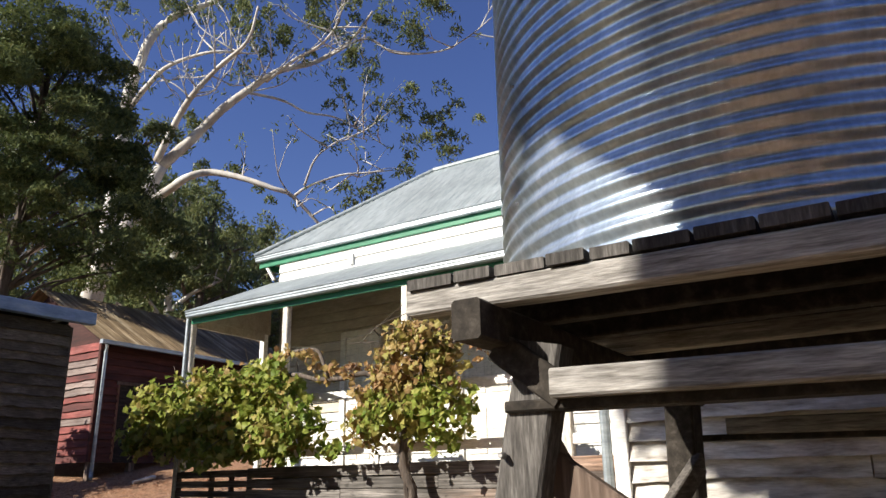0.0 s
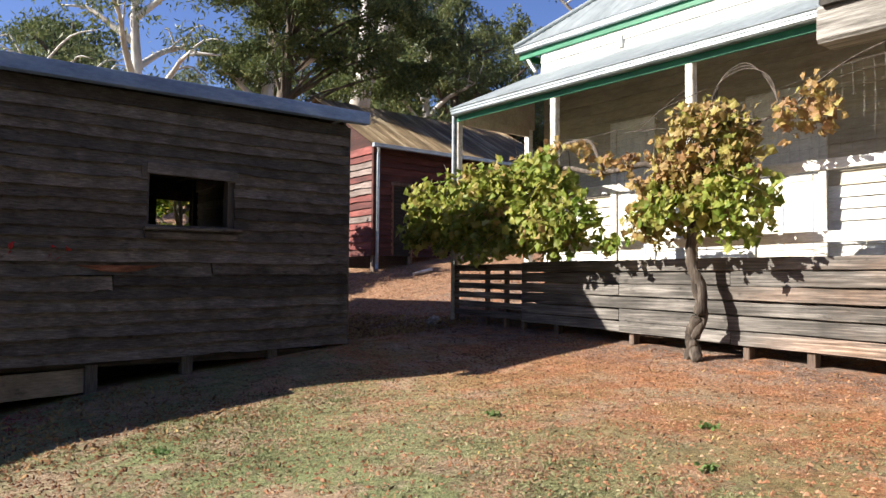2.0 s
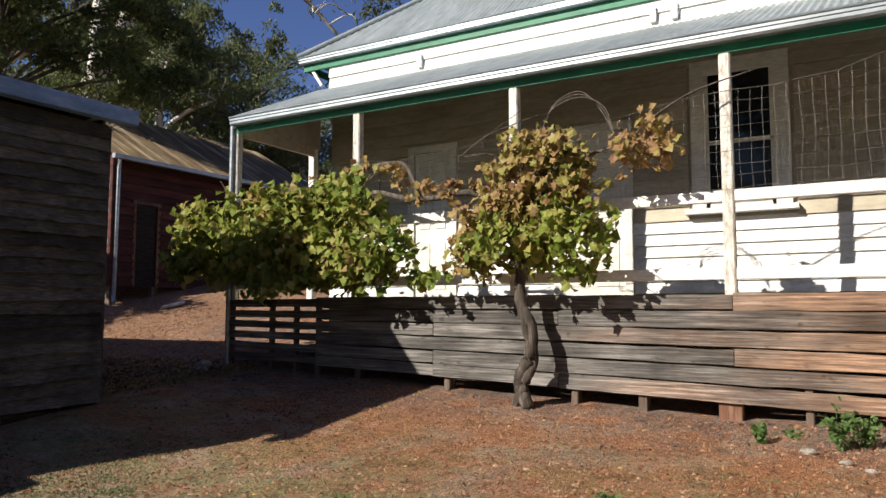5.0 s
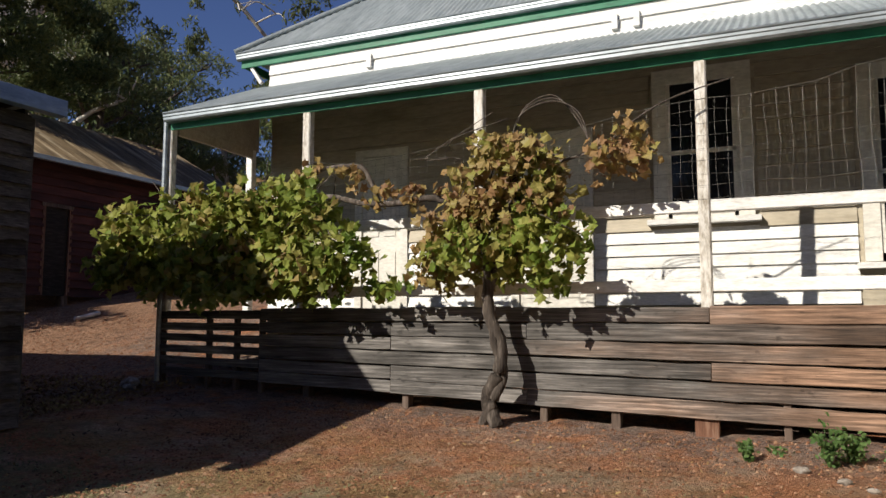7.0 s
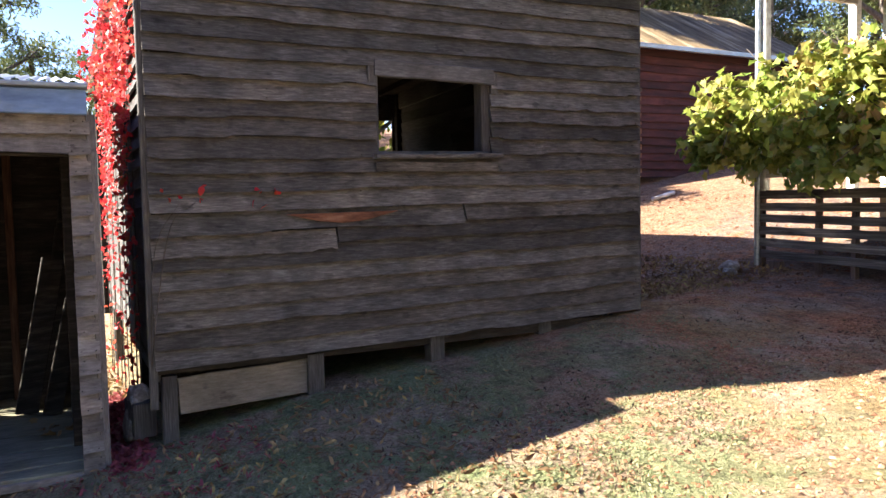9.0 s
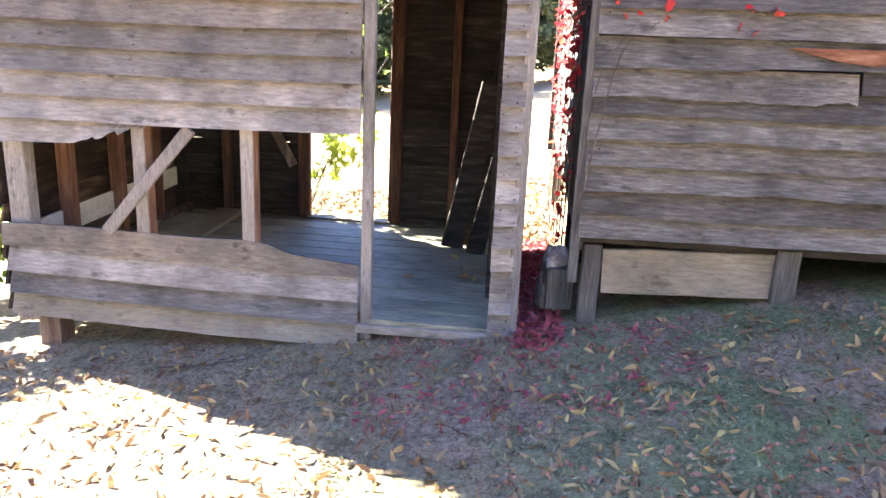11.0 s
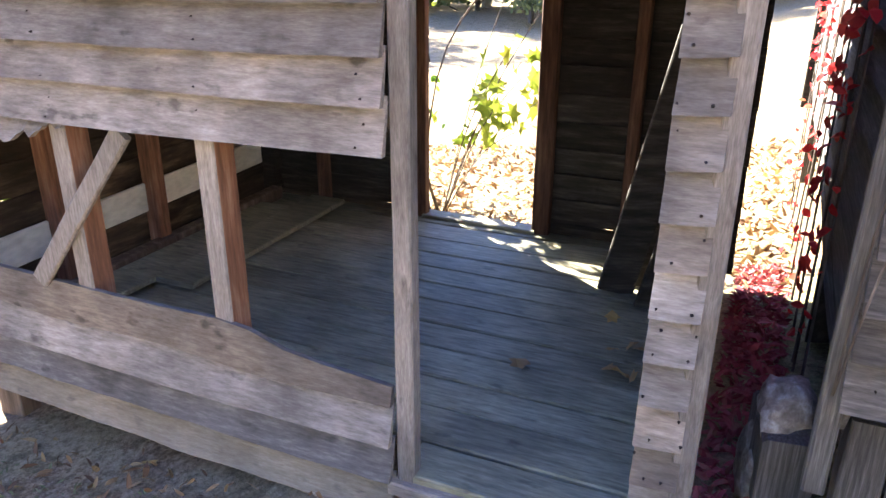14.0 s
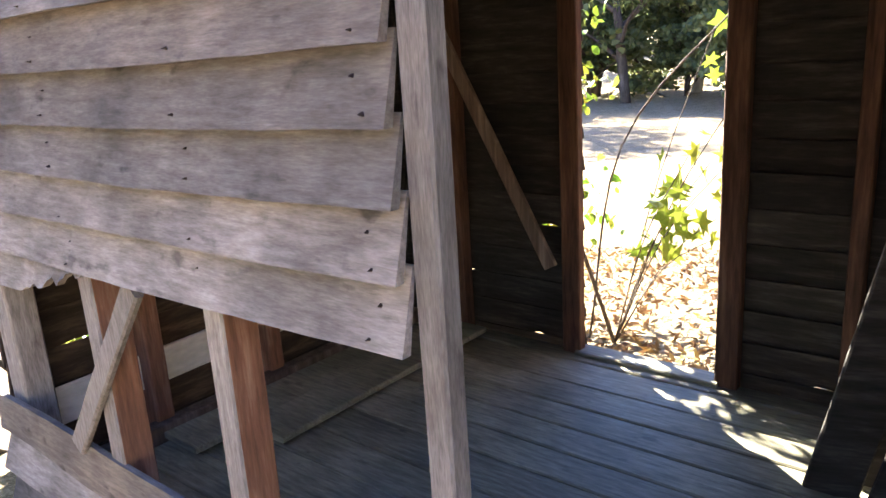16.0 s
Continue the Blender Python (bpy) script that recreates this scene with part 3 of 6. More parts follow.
def g(x, y):
    """The lie of the land."""
    z = 0.03 + 0.11 * max(-6.0, min(y, 8.0))
    z -= 0.09 * max(0.0, min(1.0, (1.6 - y) / 0.8)) * max(0.0, min(1.0, (-6.0 - x) / 1.5))
    z += 0.085 * max(0.0, min(1.0, (-7.4 - x) / 1.1)) * max(0.0, min(1.0, (y - 1.7) / 0.8)) * max(0.0, min(1.0, (7.0 - y) / 1.2))
    z -= max(-0.06, min(0.2, 0.042 * (x + 8.2))) * max(0.0, min(1.0, (y - 3.6) / 3.6))
    if y > 8:
        z += 0.2 * (min(y, 22.0) - 8)
    if x < -9:
        k = min(1.0, max(0.0, (y - 6) / 3))
        z += k * 0.05 * (min(-x, 40.0) - 9)
        z -= (1 - k) * (0.085 * min(-x - 9, 4.0) + 0.006 * max(0.0, min(-x, 45.0) - 13))
    if x < -45:
        z += min(6.0, (-x - 45) * 0.12)
    return z + 0.02 * noise.noise((x * 0.7, y * 0.7, 0)) + 0.008 * noise.noise((x * 3.1, y * 3.1, 4))


# ---- ground ----
def ticks(a, b, fine0, fine1, fine, step):
    out, q = [], fine0
    while q <= fine1:
        out.append(q); q += fine
    s, q = fine, fine1
    while q < b:
        s *= step; q += s; out.append(min(q, b))
    s, q = fine, fine0
    while q > a:
        s *= step; q -= s; out.insert(0, max(q, a))
    return out


gx, gy = ticks(-600, 600, -16, 3, 0.12, 1.15), ticks(-600, 600, -4, 11, 0.12, 1.15)
gv = [(x, y, g(x, y)) for y in gy for x in gx]
gf = [(j * len(gx) + i, j * len(gx) + i + 1, (j + 1) * len(gx) + i + 1, (j + 1) * len(gx) + i) for j in range(len(gy) - 1) for i in range(len(gx) - 1)]
ground = part_data("ground", gv, gf, earth, smooth=True)
tagged(ground, "bare reddish earth yard with mossy patches and dry litter", "ground", kind="structure")

# ---- the shed with the window ----
SX = -8.8
shed = thing("timber_shed", (SX - 1.9, 3.3, 0.3), "weathered grey weatherboard shed with an unglazed window", "shed")
lap_wall(shed, (1, 0, 0), SX, 1.31, 5.38, 0.575, 0.735, 3.47, wood_y, lap=0.127, jog=0.007, breaks=0.1, torn=0.04, holes=[(2.9, 3.86, 2.06, 2.66)], nails=(1.37, 2.1, 2.75, 3.95, 4.6, 5.3))
lap_wall(shed, (0, -1, 0), 1.37, -14.0, -8.82, 0.6, 0.575, 3.3, wood_x)
lap_wall(shed, (0, 1, 0), 5.38, -14.0, -8.82, 0.75, 0.735, 3.3, wood_x)
lap_wall(shed, (-1, 0, 0), -14.0, 1.31, 5.38, 0.6, 0.75, 3.38, wood_y, holes=[(4.7, 5.28, 2.3, 3.0)])
for y, z in ((1.3, 0.4), (5.39, 0.66)):
    part("corner_post", beam_bm((SX - 0.01, y, z), (SX - 0.01, y, 3.47), 0.05, 0.05, up=(1, 0, 0), wob=0.05, segs=6), wood_z, shed)
for y in (1.31, 5.37):
    part("corner_post", beam_bm((-13.98, y, 0.4), (-13.98, y, 3.35), 0.1, 0.1, up=(1, 0, 0)), dark_wood, shed)
bm = bmesh.new()
lens = [bm.verts.new((SX + 0.052, y, z)) for y, z in ((2.2, 1.655), (2.45, 1.60), (2.62, 1.585), (2.8, 1.605), (3.05, 1.665), (2.6, 1.66))]
bm.faces.new(lens)
ret = bmesh.ops.extrude_face_region(bm, geom=bm.faces[:])
bmesh.ops.translate(bm, vec=(-0.02, 0, 0), verts=[q for q in ret["geom"] if isinstance(q, bmesh.types.BMVert)])
bmesh.ops.recalc_face_normals(bm, faces=bm.faces)
part("split_board", bm, split_wood, shed, "fresh orange-brown split in a board")
# window: casing, lintel, sill
win = hang(new("window"), shed)
for y, w in ((2.905, 0.035), (3.835, 0.085)):
    part("jamb", beam_bm((SX - 0.05, y, 2.08), (SX - 0.05, y, 2.66), 0.12, w, up=(0, 1, 0), wob=0.02, segs=4), wood_z, win)
part("lintel", beam_bm((SX + 0.035, 2.88, 2.705), (SX + 0.035, 3.88, 2.69), 0.06, 0.12, wob=0.05, segs=7), damp_board, win, "weathered grey lintel")
part("sill", beam_bm((SX + 0.05, 2.86, 2.06), (SX + 0.05, 3.93, 2.075), 0.12, 0.035, wob=0.05, segs=5), wood_y, win)
part("apron", beam_bm((SX + 0.05, 2.87, 1.985), (SX + 0.05, 3.9, 1.99), 0.05, 0.075, wob=0.05, segs=6), wood_y, win)
part("casing", box_bm((SX + 0.02, 2.83, 2.6), (SX + 0.05, 2.9, 2.74)), wood_z, win)
part("casing", box_bm((SX + 0.02, 3.86, 2.56), (SX + 0.05, 3.92, 2.72)), wood_z, win)
# roof
part("gutter", beam_bm((SX + 0.15, 1.2, 3.56), (SX + 0.15, 5.58, 3.585), 0.12, 0.15), blue_fascia, shed, "dull blue-grey metal gutter")
# unseen dark sheet, added so that the room reads as unlit
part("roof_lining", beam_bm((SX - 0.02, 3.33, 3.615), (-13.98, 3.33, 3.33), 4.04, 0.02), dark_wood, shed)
# runs past the back wall: an overhang added to keep sun off the opening
corrugated("roof_sheet", (SX + 0.12, 1.2, 3.655), (0, 1, 0), (-5.5, 0, -0.3), 4.38, 6.4, roof_iron, shed)
for y in (1.31, 5.37):
    bm = beam_bm((SX - 0.05, y, 3.42), (-13.98, y, 3.25), 0.03, 0.3)
    part("top_plate", bm, wood_x, shed)
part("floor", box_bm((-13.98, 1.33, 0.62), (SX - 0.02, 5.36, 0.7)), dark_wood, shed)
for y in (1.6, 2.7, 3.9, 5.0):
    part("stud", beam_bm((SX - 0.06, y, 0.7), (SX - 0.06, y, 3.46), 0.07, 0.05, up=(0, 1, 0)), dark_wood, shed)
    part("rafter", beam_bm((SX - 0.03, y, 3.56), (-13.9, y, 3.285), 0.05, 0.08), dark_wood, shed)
for y, w in ((1.4, 0.1), (2.4, 0.12), (3.38, 0.12), (4.39, 0.12)):
    zt = 0.6 + 0.04 * (y - 1.3)
    part("stump", beam_bm((SX - 0.07, y, g(SX, y) - 0.1), (SX - 0.07, y, zt), w, w, up=(0, 1, 0), wob=0.04, segs=3), wood_z, shed)
    part("stump", beam_bm((-13.8, y, g(-13.8, y) - 0.1), (-13.8, y, zt), w, w, up=(0, 1, 0)), wood_z, shed)
# added dark sheet standing for the shade under the floor
part("underfloor_board", box_bm((-10.4, 1.35, -0.2), (-10.36, 5.35, 0.62)), shade_wood, shed)


def rock_bm(centre, radii, seed, bumps=0.22):
    """A rough stone: a ball pushed about by noise at two scales."""
    bm = bmesh.new()
    bmesh.ops.create_icosphere(bm, subdivisions=3, radius=1.0)
    for v in bm.verts:
        k = 1 + bumps * noise.noise(v.co * 1.3 + Vector((seed, 0, 0))) + bumps * 0.5 * noise.noise(v.co * 3.7 + Vector((0, seed, 0)))
        v.co = Vector(centre) + Vector(q * k * r0 for q, r0 in zip(v.co, radii))
    return bm


part("pier", rock_bm((SX - 0.3, 1.23, 0.44), (0.11, 0.075, 0.075), 3.0, 0.45), stone, shed, "rough pale stone on top of the pier", True)
part("pier_block", beam_bm((SX - 0.4, 1.22, 0.3), (SX - 0.16, 1.25, 0.3), 0.15, 0.24, wob=0.05, segs=4, bevel=0.012), wood_z, shed, "grey timber block")
part("pier_stone", rock_bm((SX - 0.34, 1.2, 0.22), (0.13, 0.075, 0.14), 9.0, 0.4), stone, shed, "rough brown stone", True)
part("base_board", beam_bm((SX - 0.06, 1.46, 0.455), (SX - 0.06, 2.35, 0.49), 0.03, 0.25, wob=0.02, segs=4), tan_board, shed, "tan plank closing the gap below the wall")

# ---- the open shed ----
hut = thing("open_shed", (SX - 1.1, -0.4, 0), "small weatherboard shed with open doorway and missing boards", "shed")
LP = 0.135
lap_wall(hut, (1, 0, 0), SX, -1.93, 0.147, 1.09, 1.125, 2.3, pale_y, lap=LP, jog=0.003, breaks=0.0, torn=0.0, nails=(-1.85, -1.08, -0.46, 0.08))
lap_wall(hut, (1, 0, 0), SX, 0.15, 0.88, 2.07, 2.06, 2.3, pale_y, lap=0.12, breaks=0)
lap_wall(hut, (1, 0, 0), SX, 0.865, 0.99, 0.07, 0.07, 2.3, pale_y, lap=0.125, jog=0.003, nails=(0.89, 0.965))
for i, timber in enumerate((tan_board, damp_board, pale_y)):
    lapped(hut, (1, 0, 0), (SX, -1.92, -0.06 + 0.127 * i + 0.06), (SX, 0.14, -0.07 + 0.135 * i), 0.13, timber, 10 + i)


def wavy_board():
    """The top board of the low wall, cut away to a curve on its upper edge."""
    bm = bmesh.new()
    n, front, back = 16, [], []
    for i in range(n + 1):
        f = i / n
        y = -1.95 + 2.09 * f
        dip = 0.07 * min(1, max(0, (f - 0.68) / 0.14)) ** 2 + 0.03 * max(0, f - 0.8) / 0.2
        zt, zb = 0.50 - dip + 0.006 * math.sin(9 * f), 0.37 - 0.04 * f + 0.008 * math.sin(14 * f)
        front.append((bm.verts.new((SX + 0.036, y, zb)), bm.verts.new((SX + 0.02, y, zt))))
        back.append((bm.verts.new((SX + 0.012, y, zb)), bm.verts.new((SX, y, zt))))
    for i in range(n):
        bm.faces.new((front[i][0], front[i + 1][0], front[i + 1][1], front[i][1]))
        bm.faces.new((back[i][1], back[i + 1][1], back[i + 1][0], back[i][0]))
        bm.faces.new((front[i][1], front[i + 1][1], back[i + 1][1], back[i][1]))
        bm.faces.new((back[i][0], back[i + 1][0], front[i + 1][0], front[i][0]))
    for i in (0, n):
        bm.faces.new((front[i][0], front[i][1], back[i][1], back[i][0]))
    bmesh.ops.recalc_face_normals(bm, faces=bm.faces)
    return bm


def weather_face(ob, material):
    """The face turned outdoors has gone grey; the others keep the colour of raw timber."""
    ob.data.materials.append(material)
    for p in ob.data.polygons:
        if p.normal.x > 0.7:
            p.material_index = 1


part("board", wavy_board(), pale_y, hut)


def broken_board():
    """A short board under the wall, snapped to splinters at one end."""
    r = random.Random(17)
    bm = bmesh.new()
    n, rings = 48, []
    for i in range(n + 1):
        f = i / n
        y = -1.94 + 0.9 * f
        fray = max(0.0, (f - 0.55) / 0.45)
        zb = 0.965 + 0.05 * f + 0.085 * fray + (0.035 * ((f * 7.3) % 1.0 - 0.5) * min(1, fray * 2) + r.uniform(-0.004, 0.004) if fray > 0 else 0.004 * math.sin(9 * f))
        zt = max(zb + 0.012, 1.12)
        rings.append([bm.verts.new(q) for q in ((SX + 0.048, y, zb), (SX + 0.012, y, zt), (SX + 0.002, y, zt), (SX + 0.024, y, zb))])
    for a, b in zip(rings, rings[1:]):
        for j in range(4):
            bm.faces.new((a[j], b[j], b[(j + 1) % 4], a[(j + 1) % 4]))
    bm.faces.new(rings[0]); bm.faces.new(rings[-1][::-1])
    bmesh.ops.recalc_face_normals(bm, faces=bm.faces)
    return bm


part("broken_board", broken_board(), pale_y, hut, "short board snapped to red splinters")
part("door_post", beam_bm((SX - 0.01, 0.18, -0.03), (SX - 0.01, 0.18, 2.1), 0.06, 0.055, up=(1, 0, 0), wob=0.03, segs=8), pale_z, hut)
part("corner_post", beam_bm((SX - 0.0, 0.995, 0.02), (SX - 0.0, 0.995, 2.3), 0.06, 0.06, up=(1, 0, 0), wob=0.04, segs=8), pale_z, hut)
part("corner_post", beam_bm((SX - 0.07, -1.86, -0.1), (SX - 0.07, -1.86, 2.3), 0.12, 0.1, up=(1, 0, 0), wob=0.03, segs=6), pale_z, hut)
for y in (-1.1, -0.485):
    weather_face(part("stud", beam_bm((SX - 0.038, y, 0.08), (SX - 0.038, y, 2.25), 0.075, 0.1, up=(1, 0, 0), wob=0.02, segs=6), rust_wood, hut), pale_z)
part("brace", beam_bm((SX + 0.027, -1.305, 0.497), (SX + 0.027, -0.79, 1.1), 0.07, 0.026, up=(1, 0, 0), wob=0.03, segs=5), pale_z, hut)
part("door_lining", beam_bm((SX - 0.06, 0.915, 0.08), (SX - 0.06, 0.915, 2.08), 0.05, 0.04, up=(1, 0, 0)), dark_wood, hut)
part("lintel", beam_bm((SX - 0.05, 0.1, 2.08), (SX - 0.05, 0.9, 2.07), 0.08, 0.05), dark_wood, hut)
BX, DL, DR = -11.05, -0.8, -0.09
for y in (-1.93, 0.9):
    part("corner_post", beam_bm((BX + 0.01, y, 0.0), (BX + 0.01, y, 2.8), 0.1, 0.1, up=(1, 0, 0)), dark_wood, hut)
# walls in the darkened inner colour, which stands for the shade inside
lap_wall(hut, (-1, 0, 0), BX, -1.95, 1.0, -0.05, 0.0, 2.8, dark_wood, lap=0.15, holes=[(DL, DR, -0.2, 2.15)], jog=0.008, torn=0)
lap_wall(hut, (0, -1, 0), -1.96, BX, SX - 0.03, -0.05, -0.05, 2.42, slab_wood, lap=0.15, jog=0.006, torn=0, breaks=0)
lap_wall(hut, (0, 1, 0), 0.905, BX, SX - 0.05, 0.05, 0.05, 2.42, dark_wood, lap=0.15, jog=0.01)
for y in (-1.95, 0.9):
    bm = bmesh.new()
    vs = [bm.verts.new(q) for q in ((SX, y, 2.3), (BX, y, 2.3), (BX, y, 2.84), (SX, y, 2.49))]
    bm.faces.new(vs)
    ret = bmesh.ops.extrude_face_region(bm, geom=bm.faces[:])
    bmesh.ops.translate(bm, vec=(0, 0.02, 0), verts=[q for q in ret["geom"] if isinstance(q, bmesh.types.BMVert)])
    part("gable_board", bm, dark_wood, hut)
part("white_board", beam_bm((SX - 0.12, -1.93, 0.37), (-10.9, -1.915, 0.41), 0.02, 0.155), trim_paint, hut, "white painted board inside the wall")
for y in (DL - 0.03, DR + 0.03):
    part("door_jamb", beam_bm((BX + 0.03, y, 0.08), (BX + 0.03, y, 2.2), 0.055, 0.1, up=(0, 1, 0)), rust_shaded, hut)
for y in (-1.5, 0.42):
    part("stud", beam_bm((BX + 0.05, y, 0.08), (BX + 0.05, y, 2.6), 0.06, 0.08, up=(1, 0, 0)), rust_shaded, hut)
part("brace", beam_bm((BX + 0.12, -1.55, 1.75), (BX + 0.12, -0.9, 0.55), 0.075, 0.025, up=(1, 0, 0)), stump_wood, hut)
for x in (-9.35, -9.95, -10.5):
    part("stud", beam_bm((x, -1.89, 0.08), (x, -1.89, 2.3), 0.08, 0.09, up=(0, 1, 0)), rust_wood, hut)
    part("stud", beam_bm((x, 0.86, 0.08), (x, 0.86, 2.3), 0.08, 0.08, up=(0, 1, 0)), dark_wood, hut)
part("bottom_plate", beam_bm((SX - 0.15, -1.84, 0.13), (BX + 0.1, -1.84, 0.13), 0.08, 0.08), stump_wood, hut)
part("sill_board", beam_bm((BX + 0.02, DL, 0.1), (BX + 0.02, DR, 0.1), 0.12, 0.03), floor_wood, hut)
x = SX + 0.02
while x > BX:
    w = rng.uniform(0.17, 0.23)
    x1 = max(x - w, BX)
    y0, y1 = -1.92, 0.9
    if x > SX - 0.1:
        y0, y1 = 0.16, 0.9
    part("floor_board", beam_bm(((x + x1) / 2, y0, 0.075 + rng.uniform(-0.004, 0.004)), ((x + x1) / 2, y1, 0.075 + rng.uniform(-0.004, 0.004)), x - x1 - 0.009, 0.035, wob=0.02, segs=5), floor_wood, hut)
    x = x1
part("threshold", beam_bm((SX + 0.02, 0.13, 0.04), (SX + 0.02, 0.9, 0.045), 0.05, 0.05), pale_y, hut)
part("fascia", beam_bm((SX + 0.09, -2.1, 2.36), (SX + 0.09, 0.975, 2.365), 0.05, 0.15), blue_fascia, hut, "blue painted fascia")
part("gutter", beam_bm((SX + 0.1, -2.1, 2.455), (SX + 0.1, 0.985, 2.46), 0.1, 0.03), gutter_iron, hut)
corrugated("roof_sheet", (SX + 0.14, -2.15, 2.48), (0, 1, 0), (-2.6, 0, 0.42), 3.12, 2.75, roof_iron, hut)
for y in (-1.4, -0.5, 0.5):
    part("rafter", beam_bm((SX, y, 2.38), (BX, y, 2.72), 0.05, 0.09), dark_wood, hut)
for x, y in ((SX - 0.1, -1.75), (BX + 0.1, -1.7), (BX + 0.1, 0.85), (SX - 0.2, -0.3)):
    part("stump", beam_bm((x, y, g(x, y) - 0.2), (x, y, 0.06), 0.14, 0.14, up=(0, 1, 0), wob=0.05, segs=3), stump_wood, hut)

# planks left in the open shed
for i, (x0, y0, x1, y1) in enumerate(((-9.55, -1.45, -10.95, -1.45), (-9.3, -1.68, -10.7, -1.66))):
    pl = part("loose_plank", beam_bm((x0, y0, 0.13), (x1, y1, 0.13), 0.24, 0.03, wob=0.02, segs=4), floor_wood)
    tagged(pl, "grey loose plank lying on the shed floor", "plank", "planks in the open shed")
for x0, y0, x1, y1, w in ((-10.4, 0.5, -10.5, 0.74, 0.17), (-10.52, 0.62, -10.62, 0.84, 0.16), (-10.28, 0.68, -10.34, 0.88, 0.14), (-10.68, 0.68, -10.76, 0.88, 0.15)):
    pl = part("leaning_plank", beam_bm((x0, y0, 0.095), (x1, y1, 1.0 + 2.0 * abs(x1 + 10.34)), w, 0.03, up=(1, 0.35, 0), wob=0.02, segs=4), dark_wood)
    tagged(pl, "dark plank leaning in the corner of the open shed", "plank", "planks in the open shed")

# ---- the house ----
house = thing("house", (-5, 10, 0.8), "white weatherboard house with a raised verandah and iron roof", "house")
WY, VY, FZ, X0, X1 = 9.36, 7.77, 1.78, -9.5, 3.0
bm = box_bm((-9.15, WY, 0.6), (X1, WY + 0.12, 5.45))
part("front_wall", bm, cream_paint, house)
bm = box_bm((-9.15, WY + 0.12, 0.6), (-9.03, 14.0, 5.45))
part("end_wall", bm, cream_paint, house)
# white changes to cream at the eave's shadow line: the shade is in the paint
lap_wall(house, (0, -1, 0), WY, -9.13, X1, 1.84, 1.84, 2.66, white_paint, lap=0.137, holes=[(-1.95, -0.9, 1.8, 4.3), (-7.75, -6.98, 1.8, 3.95), (-5.6, -4.6, 1.8, 3.95)], breaks=0, jog=0.001, torn=0, fine=True)
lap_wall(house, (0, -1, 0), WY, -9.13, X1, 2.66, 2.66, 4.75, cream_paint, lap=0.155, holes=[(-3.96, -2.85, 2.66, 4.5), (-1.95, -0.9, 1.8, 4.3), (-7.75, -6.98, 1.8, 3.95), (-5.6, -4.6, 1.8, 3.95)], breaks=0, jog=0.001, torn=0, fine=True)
lap_wall(house, (0, -1, 0), WY, -9.2, X1, 4.93, 4.93, 5.35, white_paint, lap=0.21, breaks=0, jog=0.001, torn=0, fine=True)


def sash_window(x0, x1, z0, z1, y, parent):
    w = hang(new("window", bpy.data.meshes.new("window_glass")), parent)
    bm = box_bm((x0, y - 0.012, z0), (x1, y - 0.006, z1), bevel=0.001)
    bm.to_mesh(w.data); bm.free(); w.data.materials.append(glass_dark)
    mx = (z0 + z1) / 2 - 0.05
    for a, b in (((x0 - 0.15, y - 0.055, z0 - 0.05), (x0, y - 0.01, z1 + 0.17)), ((x1, y - 0.055, z0 - 0.05), (x1 + 0.16, y - 0.01, z1 + 0.17)), ((x0, y - 0.055, z1), (x1, y - 0.01, z1 + 0.17))):
        part("architrave", box_bm(a, b), trim_paint, w)
    part("sill", box_bm((x0 - 0.22, y - 0.14, z0 - 0.12), (x1 + 0.22, y - 0.01, z0 - 0.06)), white_paint, w)
    part("meeting_rail", box_bm((x0, y - 0.03, mx - 0.02), (x1, y - 0.013, mx + 0.025)), trim_paint, w)
    for a, b in (((x0, y - 0.03, z0 - 0.05), (x0 + 0.04, y - 0.013, z1)), ((x1 - 0.04, y - 0.03, z0 - 0.05), (x1, y - 0.013, z1)), ((x0, y - 0.03, z0 - 0.05), (x1, y - 0.013, z0 + 0.04))):
        part("sash", box_bm(a, b), trim_paint, w)
    return w


sash_window(-3.77, -3.05, 2.83, 4.29, WY, house)
sash_window(-1.75, -1.1, 2.3, 4.1, WY, house)


def panel_door(x0, x1, parent):
    d = hang(new("door", bpy.data.meshes.new("door_leaf")), parent)
    bm = box_bm((x0, WY - 0.02, FZ), (x1, WY - 0.005, 3.8))
    bm.to_mesh(d.data); bm.free(); d.data.materials.append(trim_paint)
    for a in (x0 - 0.1, x1):
        part("door_frame", box_bm((a, WY - 0.05, FZ), (a + 0.1, WY - 0.002, 3.9)), trim_paint, d)
    part("door_frame", box_bm((x0, WY - 0.05, 3.8), (x1, WY - 0.002, 3.9)), trim_paint, d)
    m = (x0 + x1) / 2
    for zz0, zz1 in ((FZ + 0.15, 2.55), (2.75, 3.65)):
        for a, b in ((x0 + 0.08, m - 0.04), (m + 0.04, x1 - 0.08)):
            part("panel", box_bm((a, WY - 0.03, zz0), (b, WY - 0.02, zz1)), trim_paint, d)


panel_door(-7.65, -7.08, house)
panel_door(-5.5, -4.7, house)
# verandah: floor, posts, rails, roof
part("verandah_floor", box_bm((X0, VY - 0.03, FZ - 0.05), (X1, WY, FZ)), wood_x, house)
for x in (-9.45, -7.45, -5.39, -3.27, -1.15, 0.95):
    part("post", beam_bm((x, VY, FZ - 0.06), (x, VY, 4.02), 0.1, 0.1, up=(0, 1, 0), bevel=0.012), post_paint, house)
part("post", beam_bm((-9.45, WY - 0.06, FZ), (-9.45, WY - 0.06, 4.7), 0.1, 0.1, up=(0, 1, 0)), white_paint, house)
posts = (-9.45, -7.45, -5.39, -3.27, -1.15, 0.95)
